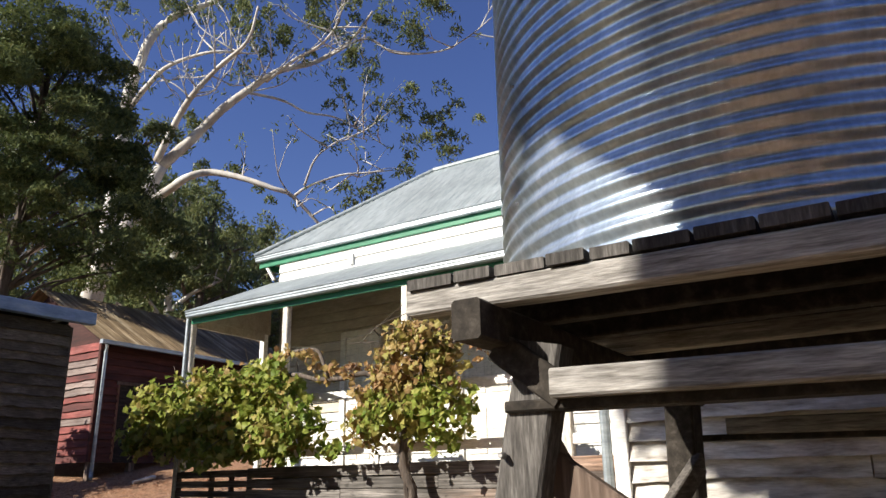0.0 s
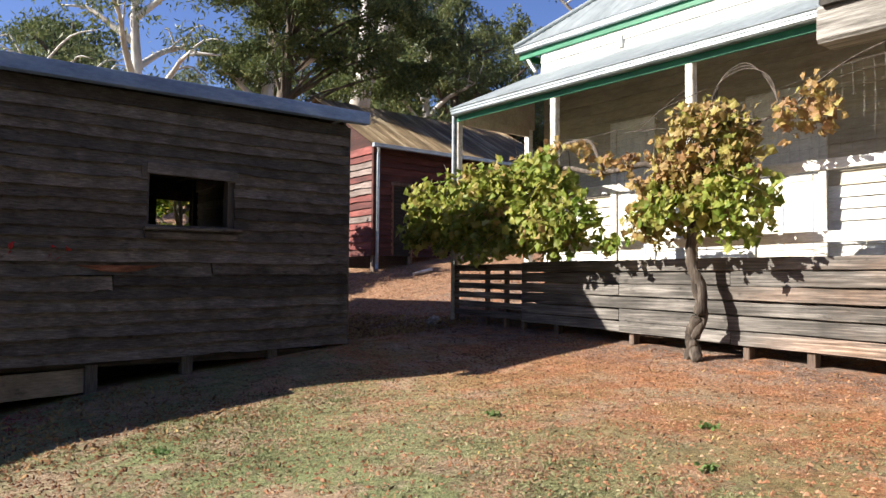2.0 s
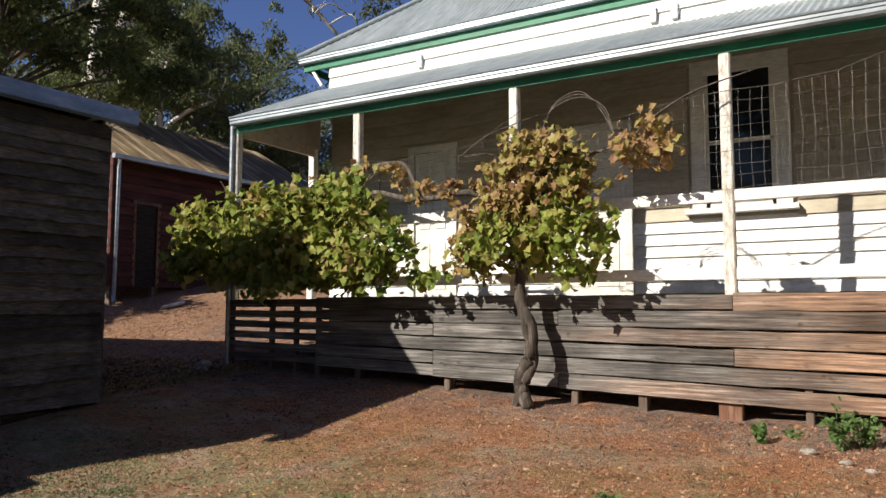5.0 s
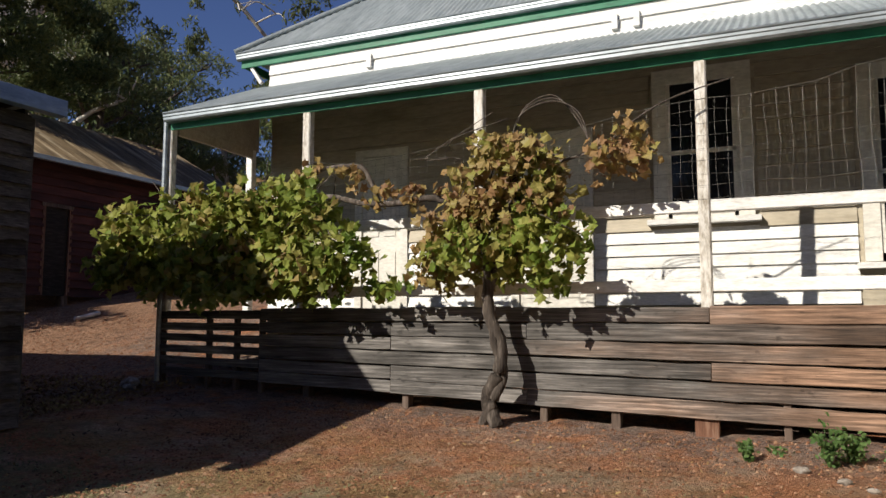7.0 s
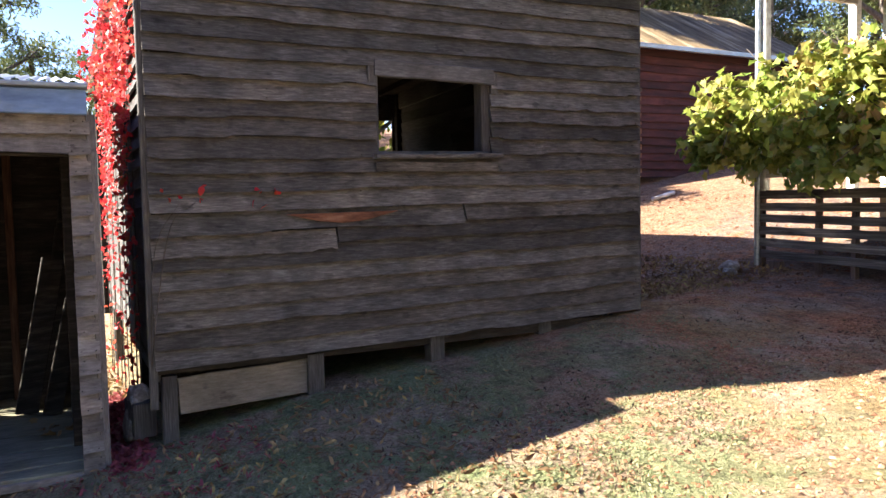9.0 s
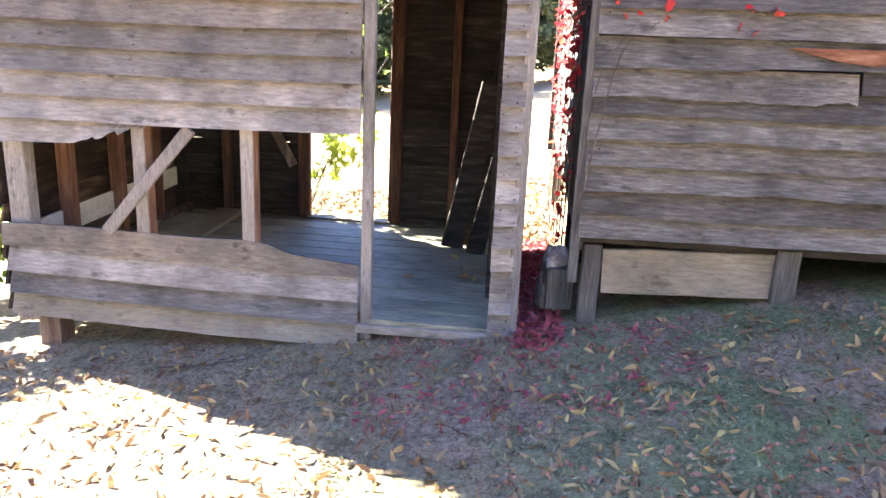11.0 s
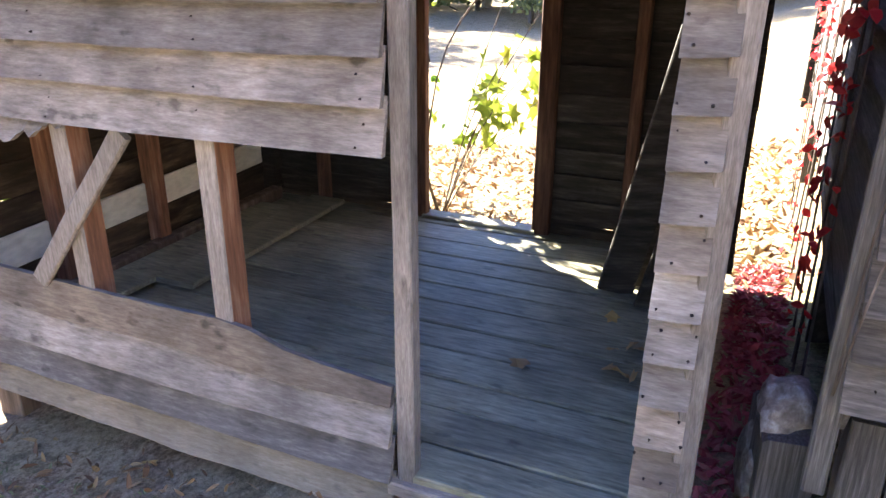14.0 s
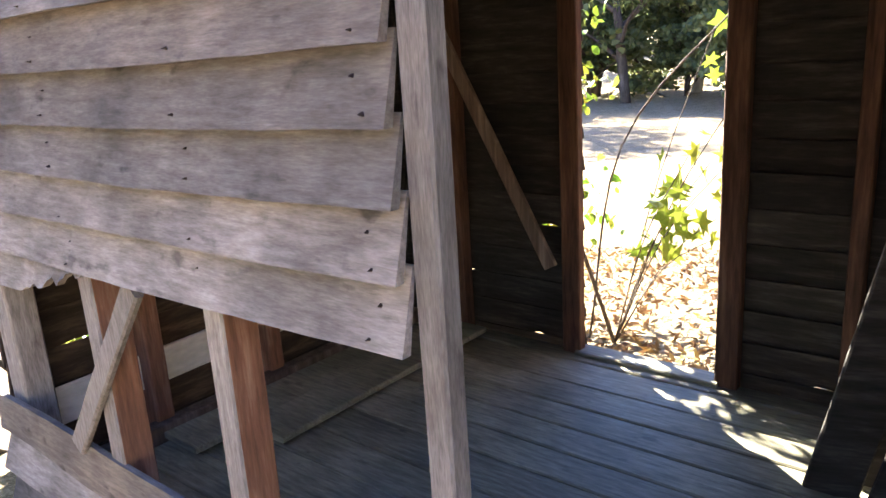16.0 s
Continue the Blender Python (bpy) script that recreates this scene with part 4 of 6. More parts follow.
for a, b in zip(posts, posts[1:]):
    if a > -8:
        part("top_rail", beam_bm((a + 0.05, VY, 2.67), (b - 0.05, VY, 2.67), 0.06, 0.105), white_paint, house)
    part("bottom_rail", beam_bm((a + 0.05, VY, 1.97), (b - 0.05, VY, 1.97), 0.06, 0.11), white_paint, house)
part("verandah_beam", beam_bm((X0 + 0.1, VY, 4.06), (X1, VY, 4.06), 0.06, 0.12), green_paint, house, "green verandah beam")
part("end_beam", beam_bm((-9.4, VY + 0.05, 4.0), (-9.4, WY - 0.12, 4.0), 0.05, 0.13), cream_paint, house)
bm = bmesh.new()
bm.faces.new([bm.verts.new(q) for q in ((-9.39, 7.75, 4.06), (-9.39, WY, 4.06), (-9.39, WY, 4.88), (-9.39, 7.75, 4.18))])
ret = bmesh.ops.extrude_face_region(bm, geom=bm.faces[:])
bmesh.ops.translate(bm, vec=(0.02, 0, 0), verts=[q for q in ret["geom"] if isinstance(q, bmesh.types.BMVert)])
bmesh.ops.recalc_face_normals(bm, faces=bm.faces)
part("end_lining", bm, cream_paint, house)
part("fascia", beam_bm((X0 + 0.08, 7.725, 4.03), (X1, 7.725, 4.03), 0.02, 0.1), green_paint, house, "green fascia board")


def gutter_bm(x0, x1, y, z, w=0.12, h=0.11):
    """An eaves gutter with a rolled and stepped front."""
    bm = bmesh.new()
    prof = [(w, 0), (0.03, 0), (0.012, 0.02), (0.012, 0.05), (0.0, 0.058), (0.0, 0.085), (-0.012, 0.09), (-0.016, 0.1), (-0.008, h), (0.008, h - 0.004), (0.012, 0.09), (0.02, 0.03), (w - 0.005, 0.01)]
    rings = [[bm.verts.new((x, y + a, z + b)) for a, b in prof] for x in (x0, x1)]
    for j in range(len(prof)):
        k = (j + 1) % len(prof)
        bm.faces.new((rings[0][j], rings[0][k], rings[1][k], rings[1][j]))
    bm.faces.new(rings[0]); bm.faces.new(rings[1][::-1])
    bmesh.ops.recalc_face_normals(bm, faces=bm.faces)
    return bm


part("gutter", gutter_bm(X0 + 0.07, X1, 7.585, 4.06, w=0.125), gutter_iron, house)
corrugated("verandah_roof", (X0 + 0.08, 7.63, 4.185), (1, 0, 0), (0, WY - 7.63, 0.8), 12.4, 1.9, roof_iron, house)
part("barge", beam_bm((X0 + 0.075, 7.63, 4.15), (X0 + 0.075, WY, 4.95), 0.025, 0.07), gutter_iron, house)
part("eave_lining", box_bm((-9.68, 9.32, 5.33), (X1, WY, 5.36)), white_paint, house)
part("upper_fascia", beam_bm((-9.68, 9.325, 5.36), (X1, 9.325, 5.36), 0.025, 0.13), green_paint, house, "green fascia board")
part("upper_fascia", beam_bm((-9.68, 9.345, 5.38), (-9.68, 14.0, 5.38), 0.025, 0.12), green_paint, house)
part("upper_gutter", gutter_bm(-9.72, X1, 9.23, 5.4, w=0.08), gutter_iron, house)
for x in (-7.6, -4.1, -4.35, -1.2):
    part("eave_bracket", box_bm((x, 9.29, 5.02), (x + 0.07, 9.355, 5.2)), white_paint, house)
part("end_bracket", beam_bm((-9.6, 9.36, 5.4), (-9.35, 9.36, 5.05), 0.05, 0.05), white_paint, house)
RY, RZ, RX = 11.6, 7.45, -7.4


def hip_sheet(name, corners, flute):
    """A roof plane with flutes that run up the slope, cut to its outline."""
    o, e, a, b = (Vector(c) for c in corners)
    u = (e - o).normalized()
    lo = flute.normalized()
    n = u.cross(lo).normalized()
    width = (e - o).length
    cols = int(width / 0.076 * 5)
    verts, faces = [], []
    ta, tb = (a - o).dot(u), (b - o).dot(u)
    rise = (a - o).dot(lo - u * lo.dot(u))
    for i in range(cols + 1):
        s = width * i / cols
        k = min(1, s / ta if ta > 0.01 else 1, (width - s) / (width - tb) if width - tb > 0.01 else 1)
        w = n * (0.009 * math.sin(2 * math.pi * s / 0.076))
        verts += [o + u * s + w, o + u * s + lo * (rise * max(k, 0)) + w]
    for i in range(cols):
        faces.append((2 * i, 2 * i + 2, 2 * i + 3, 2 * i + 1))
    return part_data(name, verts, faces, roof_iron, house, smooth=True)


hip_sheet("main_roof", ((-9.72, 9.25, 5.5), (X1 + 0.5, 9.25, 5.5), (RX, RY, RZ), (X1 + 0.5, RY, RZ)), Vector((0, RY - 9.25, RZ - 5.5)))
hip_sheet("main_roof", ((-9.72, 13.95, 5.5), (-9.72, 9.25, 5.5), (RX, RY, RZ), (RX, RY, RZ)), Vector((RX + 9.72, 0, RZ - 5.5)))
hip_sheet("main_roof", ((X1 + 0.5, 13.95, 5.5), (-9.72, 13.95, 5.5), (X1 + 0.5, RY, RZ), (RX, RY, RZ)), Vector((0, RY - 13.95, RZ - 5.5)))
v, f = tube_data([(-9.74, 9.23, 5.53), (RX, RY, RZ + 0.03)], [0.035, 0.035], 8)
part_data("hip_cap", v, f, roof_iron, house)
v, f = tube_data([(RX, RY, RZ + 0.03), (X1 + 0.5, RY, RZ + 0.03)], [0.04, 0.04], 8)
part_data("ridge_cap", v, f, roof_iron, house)
part("back_wall", box_bm((-9.15, 13.9, 0.6), (X1, 14.0, 5.45)), cream_paint, house)
v, f = tube_data([(-9.47, 7.69, 4.1), (-9.47, 7.69, 0.95)], [0.03, 0.03], 10)
part_data("downpipe", v, f, gutter_iron, house)
# skirt of boards under the verandah
SEAMS = (-6.35, -4.9, -3.25, -1.4, 0.4)


def skirt_z(x, i):
    """The foot of the board in row i; the rows spread as the ground falls away."""
    foot = 0.945 - 0.033 * (x + 7.1)
    return foot + (1.795 - foot) * i / 6


for i in range(6):
    cuts = [-9.45, -8.0] + [q for q in SEAMS if rng.random() < 0.5] + [2.6]
    for x, e in zip(cuts, cuts[1:]):
        gap = 0.045 if x < -8.1 else 0.017
        h0, h1 = (skirt_z(q, i + 1) - skirt_z(q, i) for q in (x, e))
        part("skirt_board", beam_bm((x, 7.715 + rng.uniform(-0.006, 0.006), skirt_z(x, i) + h0 / 2 + rng.uniform(-0.004, 0.004)), (e - 0.006, 7.715 + rng.uniform(-0.006, 0.006), skirt_z(e, i) + h1 / 2 + rng.uniform(-0.004, 0.004)), 0.026, (h0 + h1) / 2 - gap, wob=0.05, segs=max(6, int((e - x) * 5)), bevel=0.004), skirt_wood, house)
for x in (-9.45, -8.75, -8.35, -8.0):
    part("skirt_post", beam_bm((x, 7.755, g(x, 7.75) - 0.1), (x, 7.755, 1.74), 0.07, 0.05, up=(1, 0, 0)), stump_wood, house)
for x, w in ((-9.3, 0.12), (-7.4, 0.08), (-6.2, 0.07), (-4.75, 0.07), (-4.08, 0.08), (-3.3, 0.2), (-2.67, 0.06), (-1.2, 0.12)):
    part("stump", beam_bm((x, 7.8, g(x, 7.8) - 0.15), (x, 7.8, 1.0), w, 0.12, up=(0, 1, 0), wob=0.03, segs=3), rust_wood if w > 0.15 else stump_wood, house)
# projecting wing with peeling paint
wing = thing("house_wing", (-0.5, 6.3, 0.6), "peeling white weatherboard wing beside the tank stand", "house")
EY, EX = 5.1, -1.75
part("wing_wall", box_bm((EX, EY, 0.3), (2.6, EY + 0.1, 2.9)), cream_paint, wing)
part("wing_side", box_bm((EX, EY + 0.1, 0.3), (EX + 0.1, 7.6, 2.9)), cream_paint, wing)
lap_wall(wing, (0, -1, 0), EY, EX + 0.05, 2.6, 0.75, 0.75, 2.9, peel_paint, lap=0.125, breaks=0.3, torn=0.1)
part("corner_board", beam_bm((EX, EY - 0.02, 0.6), (EX, EY - 0.02, 2.9), 0.1, 0.1, up=(1, 0, 0)), white_paint, wing)
v, f = tube_data([(EX - 0.1, EY - 0.05, 0.7), (EX - 0.1, EY - 0.05, 2.9)], [0.035, 0.035], 10)
part_data("downpipe", v, f, gutter_iron, wing)
corrugated("roof_sheet", (EX - 0.15, EY - 0.2, 2.92), (1, 0, 0), (0, 2.2, 0.35), 4.7, 2.2, roof_iron, wing)

# wire netting along the verandah
net_v, net_f = [], []


def wire(p0, p1, r, store_v, store_f):
    v, f = tube_data([p0, p1], [r, r], 4)
    o = len(store_v)
    store_v.extend(v)
    store_f.extend([tuple(i + o for i in q) for q in f])


def net_top(x):
    return 3.4 + 0.04 * math.sin(x * 3.0) + 0.1 * max(0, x + 5.4) + 0.03 * noise.noise((x * 2.3, 0, 7))


x = -7.45
while x < 0.9:
    zt = net_top(x)
    q = [Vector((x + 0.03 * noise.noise((x * 1.7, z * 2.2, 3)), VY - 0.06 + 0.04 * noise.noise((x, z, 9)), z)) for z in np.linspace(2.72, zt, 9)]
    for a, b in zip(q, q[1:]):
        wire(a, b, 0.0009, net_v, net_f)
    x += 0.1
for k in range(9):
    f0 = k / 8
    xs = np.arange(-7.45, 0.95, 0.17)
    q = [Vector((x, VY - 0.06 + 0.02 * noise.noise((x, k, 9)), 2.74 + (net_top(x) - 2.74) * f0 + 0.035 * noise.noise((x * 2, k * 0.7, 5)))) for x in xs]
    for a, b in zip(q, q[1:]):
        wire(a, b, 0.0024 if k == 8 else 0.0013, net_v, net_f)
netting = part_data("wire_netting", net_v, net_f, wire_metal)
tagged(netting, "sagging wire netting strung between verandah posts", "netting", kind="stuff")

# ---- the red shed up the slope ----
barn = thing("red_shed", (-17.5, 12.5, 1.8), "faded red weatherboard shed with rusty iron roof", "shed")
RXF, RY0, RY1, RB, RT = -15.5, 10.25, 16.5, 2.15, 4.75
part("inner_wall", box_bm((RXF - 0.1, RY0 + 0.02, RB), (RXF - 0.02, RY1, RT)), dark_wood, barn)
# this wall takes the red with its shade put in, the next the sunlit red
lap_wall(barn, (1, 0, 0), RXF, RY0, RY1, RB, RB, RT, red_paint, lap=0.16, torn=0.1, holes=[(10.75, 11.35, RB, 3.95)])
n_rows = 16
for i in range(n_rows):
    lapped(barn, (0, -1, 0), (-20.5, RY0, RB + 0.1625 * i), (RXF - 0.02, RY0, RB + 0.1625 * i), 0.1625, bare_red if 9 <= i < 14 and i != 11 or i == 5 else sunlit_red)
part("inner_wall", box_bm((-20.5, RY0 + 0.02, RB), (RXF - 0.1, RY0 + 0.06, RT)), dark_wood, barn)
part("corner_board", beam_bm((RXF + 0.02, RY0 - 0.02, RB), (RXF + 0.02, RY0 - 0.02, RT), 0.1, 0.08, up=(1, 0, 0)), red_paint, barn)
door = hang(new("door", bpy.data.meshes.new("door_leaf")), barn)
bm = box_bm((RXF - 0.03, 10.8, RB), (RXF, 11.3, 3.85))
bm.to_mesh(door.data); bm.free(); door.data.materials.append(dark_wood)
part("door_head", box_bm((RXF, 10.7, 3.86), (RXF + 0.05, 11.4, 3.96)), stump_wood, door)
for y in (10.72, 11.32):
    part("door_frame", box_bm((RXF, y, RB), (RXF + 0.04, y + 0.07, 3.86)), rust_wood, door)
v, f = tube_data([(RXF + 0.16, RY0 + 0.02, RT + 0.03), (RXF + 0.1, RY0 + 0.04, RT - 0.2), (RXF + 0.08, RY0 + 0.04, RB - 0.2), (RXF + 0.22, RY0 - 0.05, RB - 0.35)], [0.04] * 4, 8)
part_data("downpipe", v, f, gutter_iron, barn)
corrugated("roof_sheet", (RXF + 0.3, RY0 - 0.25, RT), (0, 1, 0), (-2.8, 0, 1.6), 6.8, 3.22, rust_iron, barn, pitch=0.1, amp=0.014)
corrugated("roof_sheet", (-20.8, RY0 - 0.25, RT), (0, 1, 0), (2.8, 0, 1.6), 6.8, 3.22, rust_iron, barn, pitch=0.1, amp=0.014)
part("gutter", beam_bm((RXF + 0.32, RY0 - 0.25, RT - 0.03), (RXF + 0.32, RY1 + 0.3, RT - 0.03), 0.1, 0.09), gutter_iron, barn)
for y in np.arange(RY0 + 0.08, RY1, 1.0):
    part("stump", beam_bm((RXF - 0.08, y, g(RXF, y) - 0.2), (RXF - 0.08, y, RB + 0.02), 0.14, 0.14, up=(0, 1, 0)), stump_wood, barn)
bm = bmesh.new()
vs = [bm.verts.new(p) for p in ((-20.5, RY0 + 0.02, RT), (RXF, RY0 + 0.02, RT), (-18.0, RY0 + 0.02, RT + 1.45))]
bm.faces.new(vs)
ret = bmesh.ops.extrude_face_region(bm, geom=bm.faces[:])
bmesh.ops.translate(bm, vec=(0, 0.04, 0), verts=[q for q in ret["geom"] if isinstance(q, bmesh.types.BMVert)])
part("gable", bm, red_paint, barn)

# ---- the tank and its stand ----
TX, TY, TR, TZ = -0.36, 3.3, 1.15, 2.165
stand = thing("tank_stand", (TX, TY, 0.2), "weathered heavy timber stand under the water tank", "tank stand")
part("front_beam", beam_bm((-1.39, 2.1, 2.085), (0.75, 2.07, 2.05), 0.09, 0.083, wob=0.03, segs=8, bevel=0.008), stand_x, stand)
part("back_beam", beam_bm((-1.39, 4.5, 2.085), (0.75, 4.5, 2.085), 0.09, 0.075), stand_x, stand)
part("mid_beam", beam_bm((-1.3, 3.3, 2.085), (0.7, 3.3, 2.085), 0.09, 0.075), stand_x, stand)
x = -1.385
while x < 0.72:
    w = rng.uniform(0.12, 0.2)
    part("deck_board", beam_bm((x + w / 2, 2.04 + rng.uniform(-0.01, 0.02), 2.139), (x + w / 2, 4.58, 2.139), w - 0.012, 0.036, wob=0.02, segs=3, bevel=0.003), stand_z, stand)
    x += w
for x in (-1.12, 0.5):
    part("cap_beam", beam_bm((x, 1.98, 1.985), (x, 4.6, 1.985), 0.1, 0.125, wob=0.02, segs=4, bevel=0.01), shade_wood, stand)
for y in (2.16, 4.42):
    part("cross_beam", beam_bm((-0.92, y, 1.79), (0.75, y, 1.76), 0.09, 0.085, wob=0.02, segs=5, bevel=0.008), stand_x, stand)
    part("ledger", beam_bm((-1.1, y + 0.06, 1.735), (0.6, y + 0.06, 1.715), 0.1, 0.035), shade_wood, stand)
part("brace_cap", beam_bm((-1.12, 2.22, 1.93), (-0.9, 2.22, 1.76), 0.12, 0.1), shade_wood, stand)
for y in (2.25, 4.35):
    for x0, x1 in ((-0.985, -1.36), (0.35, 0.75)):
        if y > 3 and x0 < 0:
            x0, x1 = -1.13, -1.2
        leg = part("leg", beam_bm((x1, y, g(x1, y) - 0.1), (x0, y, 1.93), 0.15, 0.115 if y < 3 else 0.2, up=(0, 1, 0), wob=0.02, segs=6, bevel=0.01), stand_z if y < 3 else shade_wood, stand)
        if y < 3 and x0 < 0:
            v, f = tube_data([(-1.115, y - 0.07, 1.59), (-1.115, y - 0.095, 1.59)], [0.012, 0.008], 10)
            part_data("bolt", v, f, steel, leg, "domed steel bolt head")
part("brace", beam_bm((-1.02, 2.31, 1.55), (0.62, 2.31, 0.45), 0.12, 0.05, up=(0, 1, 0)), stump_wood, stand)
part("brace", beam_bm((-1.3, 2.37, 0.5), (0.45, 2.37, 1.6), 0.1, 0.05, up=(0, 1, 0)), stand_x, stand)
part("brace", beam_bm((-1.04, 2.3, 1.65), (-1.28, 4.3, 0.6), 0.12, 0.05, up=(1, 0, 0)), stump_wood, stand)
part("brace", beam_bm((-1.3, 2.3, 0.6), (-1.06, 4.3, 1.6), 0.12, 0.05, up=(1, 0, 0)), wood_y, stand)
# extra dark joists, added to close the view under the deck
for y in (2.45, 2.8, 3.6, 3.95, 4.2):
    part("joist", beam_bm((-1.25, y, 2.08), (0.7, y, 2.08), 0.07, 0.08), shade_wood, stand)
tank = thing("water_tank", (TX, TY, TZ), "galvanised corrugated round water tank on a timber stand", "water tank")
rows = 34 * 8
tv, tf, SEG = [], [], 112
for i in range(rows + 1):
    z = TZ + 2.5 * i / rows
    r = TR + 0.0095 * math.sin(2 * math.pi * (z - TZ) / 0.0735)
    for j in range(SEG):
        a = 2 * math.pi * j / SEG
        dent = 1 + 0.0022 * noise.noise((math.cos(a) * 2.5, math.sin(a) * 2.5, z * 1.4))
        tv.append((TX + r * dent * math.cos(a), TY + r * dent * math.sin(a), z))
for i in range(rows):
    for j in range(SEG):
        k = (j + 1) % SEG
        tf.append((i * SEG + j, i * SEG + k, (i + 1) * SEG + k, (i + 1) * SEG + j))
part_data("shell", tv, tf, zinc, tank, smooth=True)
part_data("lid", [(TX + TR * math.cos(2 * math.pi * j / 48), TY + TR * math.sin(2 * math.pi * j / 48), TZ + 2.49) for j in range(48)] + [(TX, TY, TZ + 2.75)], [(j, (j + 1) % 48, 48) for j in range(48)], zinc, tank)
for j in range(3):
    a = 3.95 + 0.0 * j
    v, f = tube_data([(TX + (TR + 0.008) * math.cos(a + 0.004 * j), TY + (TR + 0.008) * math.sin(a), TZ + 0.35 + 0.5 * j), (TX + (TR + 0.02) * math.cos(a + 0.004 * j), TY + (TR + 0.02) * math.sin(a), TZ + 0.35 + 0.5 * j)], [0.008, 0.006], 8)
    part_data("rivet", v, f, steel, tank)


# ---- plants ----
def leaves_data(centres, sizes, shape, r, normal_bias=None, droop=0.0):
    """Many small blades, each an island: shape is a closed outline in its own plane, bent a little along the middle."""
    n = len(centres)
    c = np.asarray(centres, float)
    s = np.asarray(sizes, float)[:, None]
    nrm = r.normal(size=(n, 3))
    if normal_bias is not None:
        nrm += np.asarray(normal_bias)
    nrm /= np.linalg.norm(nrm, axis=1)[:, None]
    t = r.normal(size=(n, 3))
    t[:, 2] -= droop
    t -= nrm * (t * nrm).sum(1)[:, None]
    t /= np.linalg.norm(t, axis=1)[:, None] + 1e-9
    b = np.cross(nrm, t)
    k = len(shape)
    verts = np.empty((n, k, 3))
    for i, (u, v) in enumerate(shape):
        bend = 0.35 * abs(v) - 0.12 * u * u
        verts[:, i] = c + s * (t * u + b * v + nrm * bend)
    faces = np.arange(n * k).reshape(n, k)
    return verts.reshape(-1, 3), faces


def leaf_part(name, centres, sizes, shape, material, parent, r, bias=None, droop=0.0, kind="", label=""):
    v, f = leaves_data(centres, sizes, shape, r, bias, droop)
    ob = part_data(name, v.tolist(), f.tolist(), material, parent, label)
    return tagged(ob, kind=kind)


LOBED = ((-0.1, 0.0), (-0.28, 0.3), (0.02, 0.3), (0.1, 0.52), (0.36, 0.3), (0.72, 0.0), (0.36, -0.3), (0.1, -0.52), (0.02, -0.3), (-0.28, -0.3))
BLADE = ((-0.5, 0), (-0.1, 0.14), (0.5, 0), (-0.1, -0.14))
OVAL = ((-0.5, 0), (-0.2, 0.28), (0.2, 0.26), (0.5, 0), (0.2, -0.26), (-0.2, -0.28))
POINTED = ((-0.6, 0), (-0.2, 0.16), (0.2, 0.13), (0.62, 0.03), (0.25, -0.12), (-0.2, -0.17))
STAR = ((-0.15, 0), (-0.3, 0.25), (0.05, 0.18), (0.1, 0.5), (0.28, 0.17), (0.7, 0.12), (0.5, 0), (0.7, -0.12), (0.28, -0.17), (0.1, -0.5), (0.05, -0.18), (-0.3, -0.25))


def clumped(r, n, centre, radii, clumps, spread):
    """Points gathered in clumps over the skin of a rough ellipsoid."""
    out = []
    c, R = np.asarray(centre), np.asarray(radii)
    heads = []
    for _ in range(clumps):
        d = r.normal(size=3)
        d /= np.linalg.norm(d)
        heads.append(c + d * R * r.uniform(0.35, 1.0) ** 0.5)
    for i in range(n):
        out.append(heads[i % clumps] + r.normal(size=3) * spread)
    return np.array(out)


R = np.random.default_rng(5)
vine = thing("grape_vine", (-5.14, 7.4, g(-5.14, 7.4)), "old twisted grape vine with green and browning leaves", "vine")
tr = ([], [])
limb(tr, [(-5.08, 7.38, 0.7), (-5.18, 7.40, 0.95), (-5.06, 7.37, 1.2), (-5.05, 7.4, 1.45), (-5.17, 7.4, 1.75), (-5.17, 7.42, 2.2), (-5.3, 7.42, 2.65)], 0.068, 0.05, 9, 6, 0.16)
limb(tr, [(-5.24, 7.42, 0.7), (-5.1, 7.36, 0.95), (-5.03, 7.42, 1.2), (-5.1, 7.36, 1.45), (-5.14, 7.43, 1.8)], 0.05, 0.035, 8, 6, 0.14)
limb(tr, [(-5.17, 7.41, 1.9), (-5.0, 7.4, 2.4), (-4.9, 7.42, 3.0), (-4.8, 7.42, 3.4)], 0.04, 0.02, 7, 5, 0.1)
part_data("trunk", tr[0], tr[1], vine_bark, vine, "gnarled twisted grey trunk", True)
tr = ([], [])
limb(tr, [(-5.3, 7.41, 2.62), (-5.48, 7.4, 2.75), (-5.75, 7.4, 2.85), (-6.1, 7.38, 2.82), (-6.5, 7.38, 2.84), (-7.0, 7.42, 2.95), (-7.6, 7.45, 2.85)], 0.04, 0.028, 8, 6, 0.08)
limb(tr, [(-6.35, 7.4, 2.86), (-6.45, 7.4, 3.1), (-6.6, 7.42, 3.24), (-7.0, 7.43, 3.25), (-7.3, 7.5, 3.2)], 0.028, 0.02, 7, 5, 0.08)
part_data("cane", tr[0], tr[1], vine_bark, vine, "", True)
tr = ([], [])
for k in range(3):
    o = 0.03 * k
    limb(tr, [(-4.95 + o, 7.42, 3.3), (-4.85, 7.42 + o, 3.58 + o), (-4.55, 7.42, 3.68 + o), (-4.3 - o, 7.42 + o, 3.55), (-4.2, 7.42, 3.25)], 0.007, 0.005, 5, 5)
limb(tr, [(-4.5, 7.42, 3.1), (-4.1, 7.42, 3.2), (-3.85, 7.45, 3.4), (-3.5, 7.5, 3.6), (-3.0, 7.6, 3.75)], 0.014, 0.006, 6, 5)
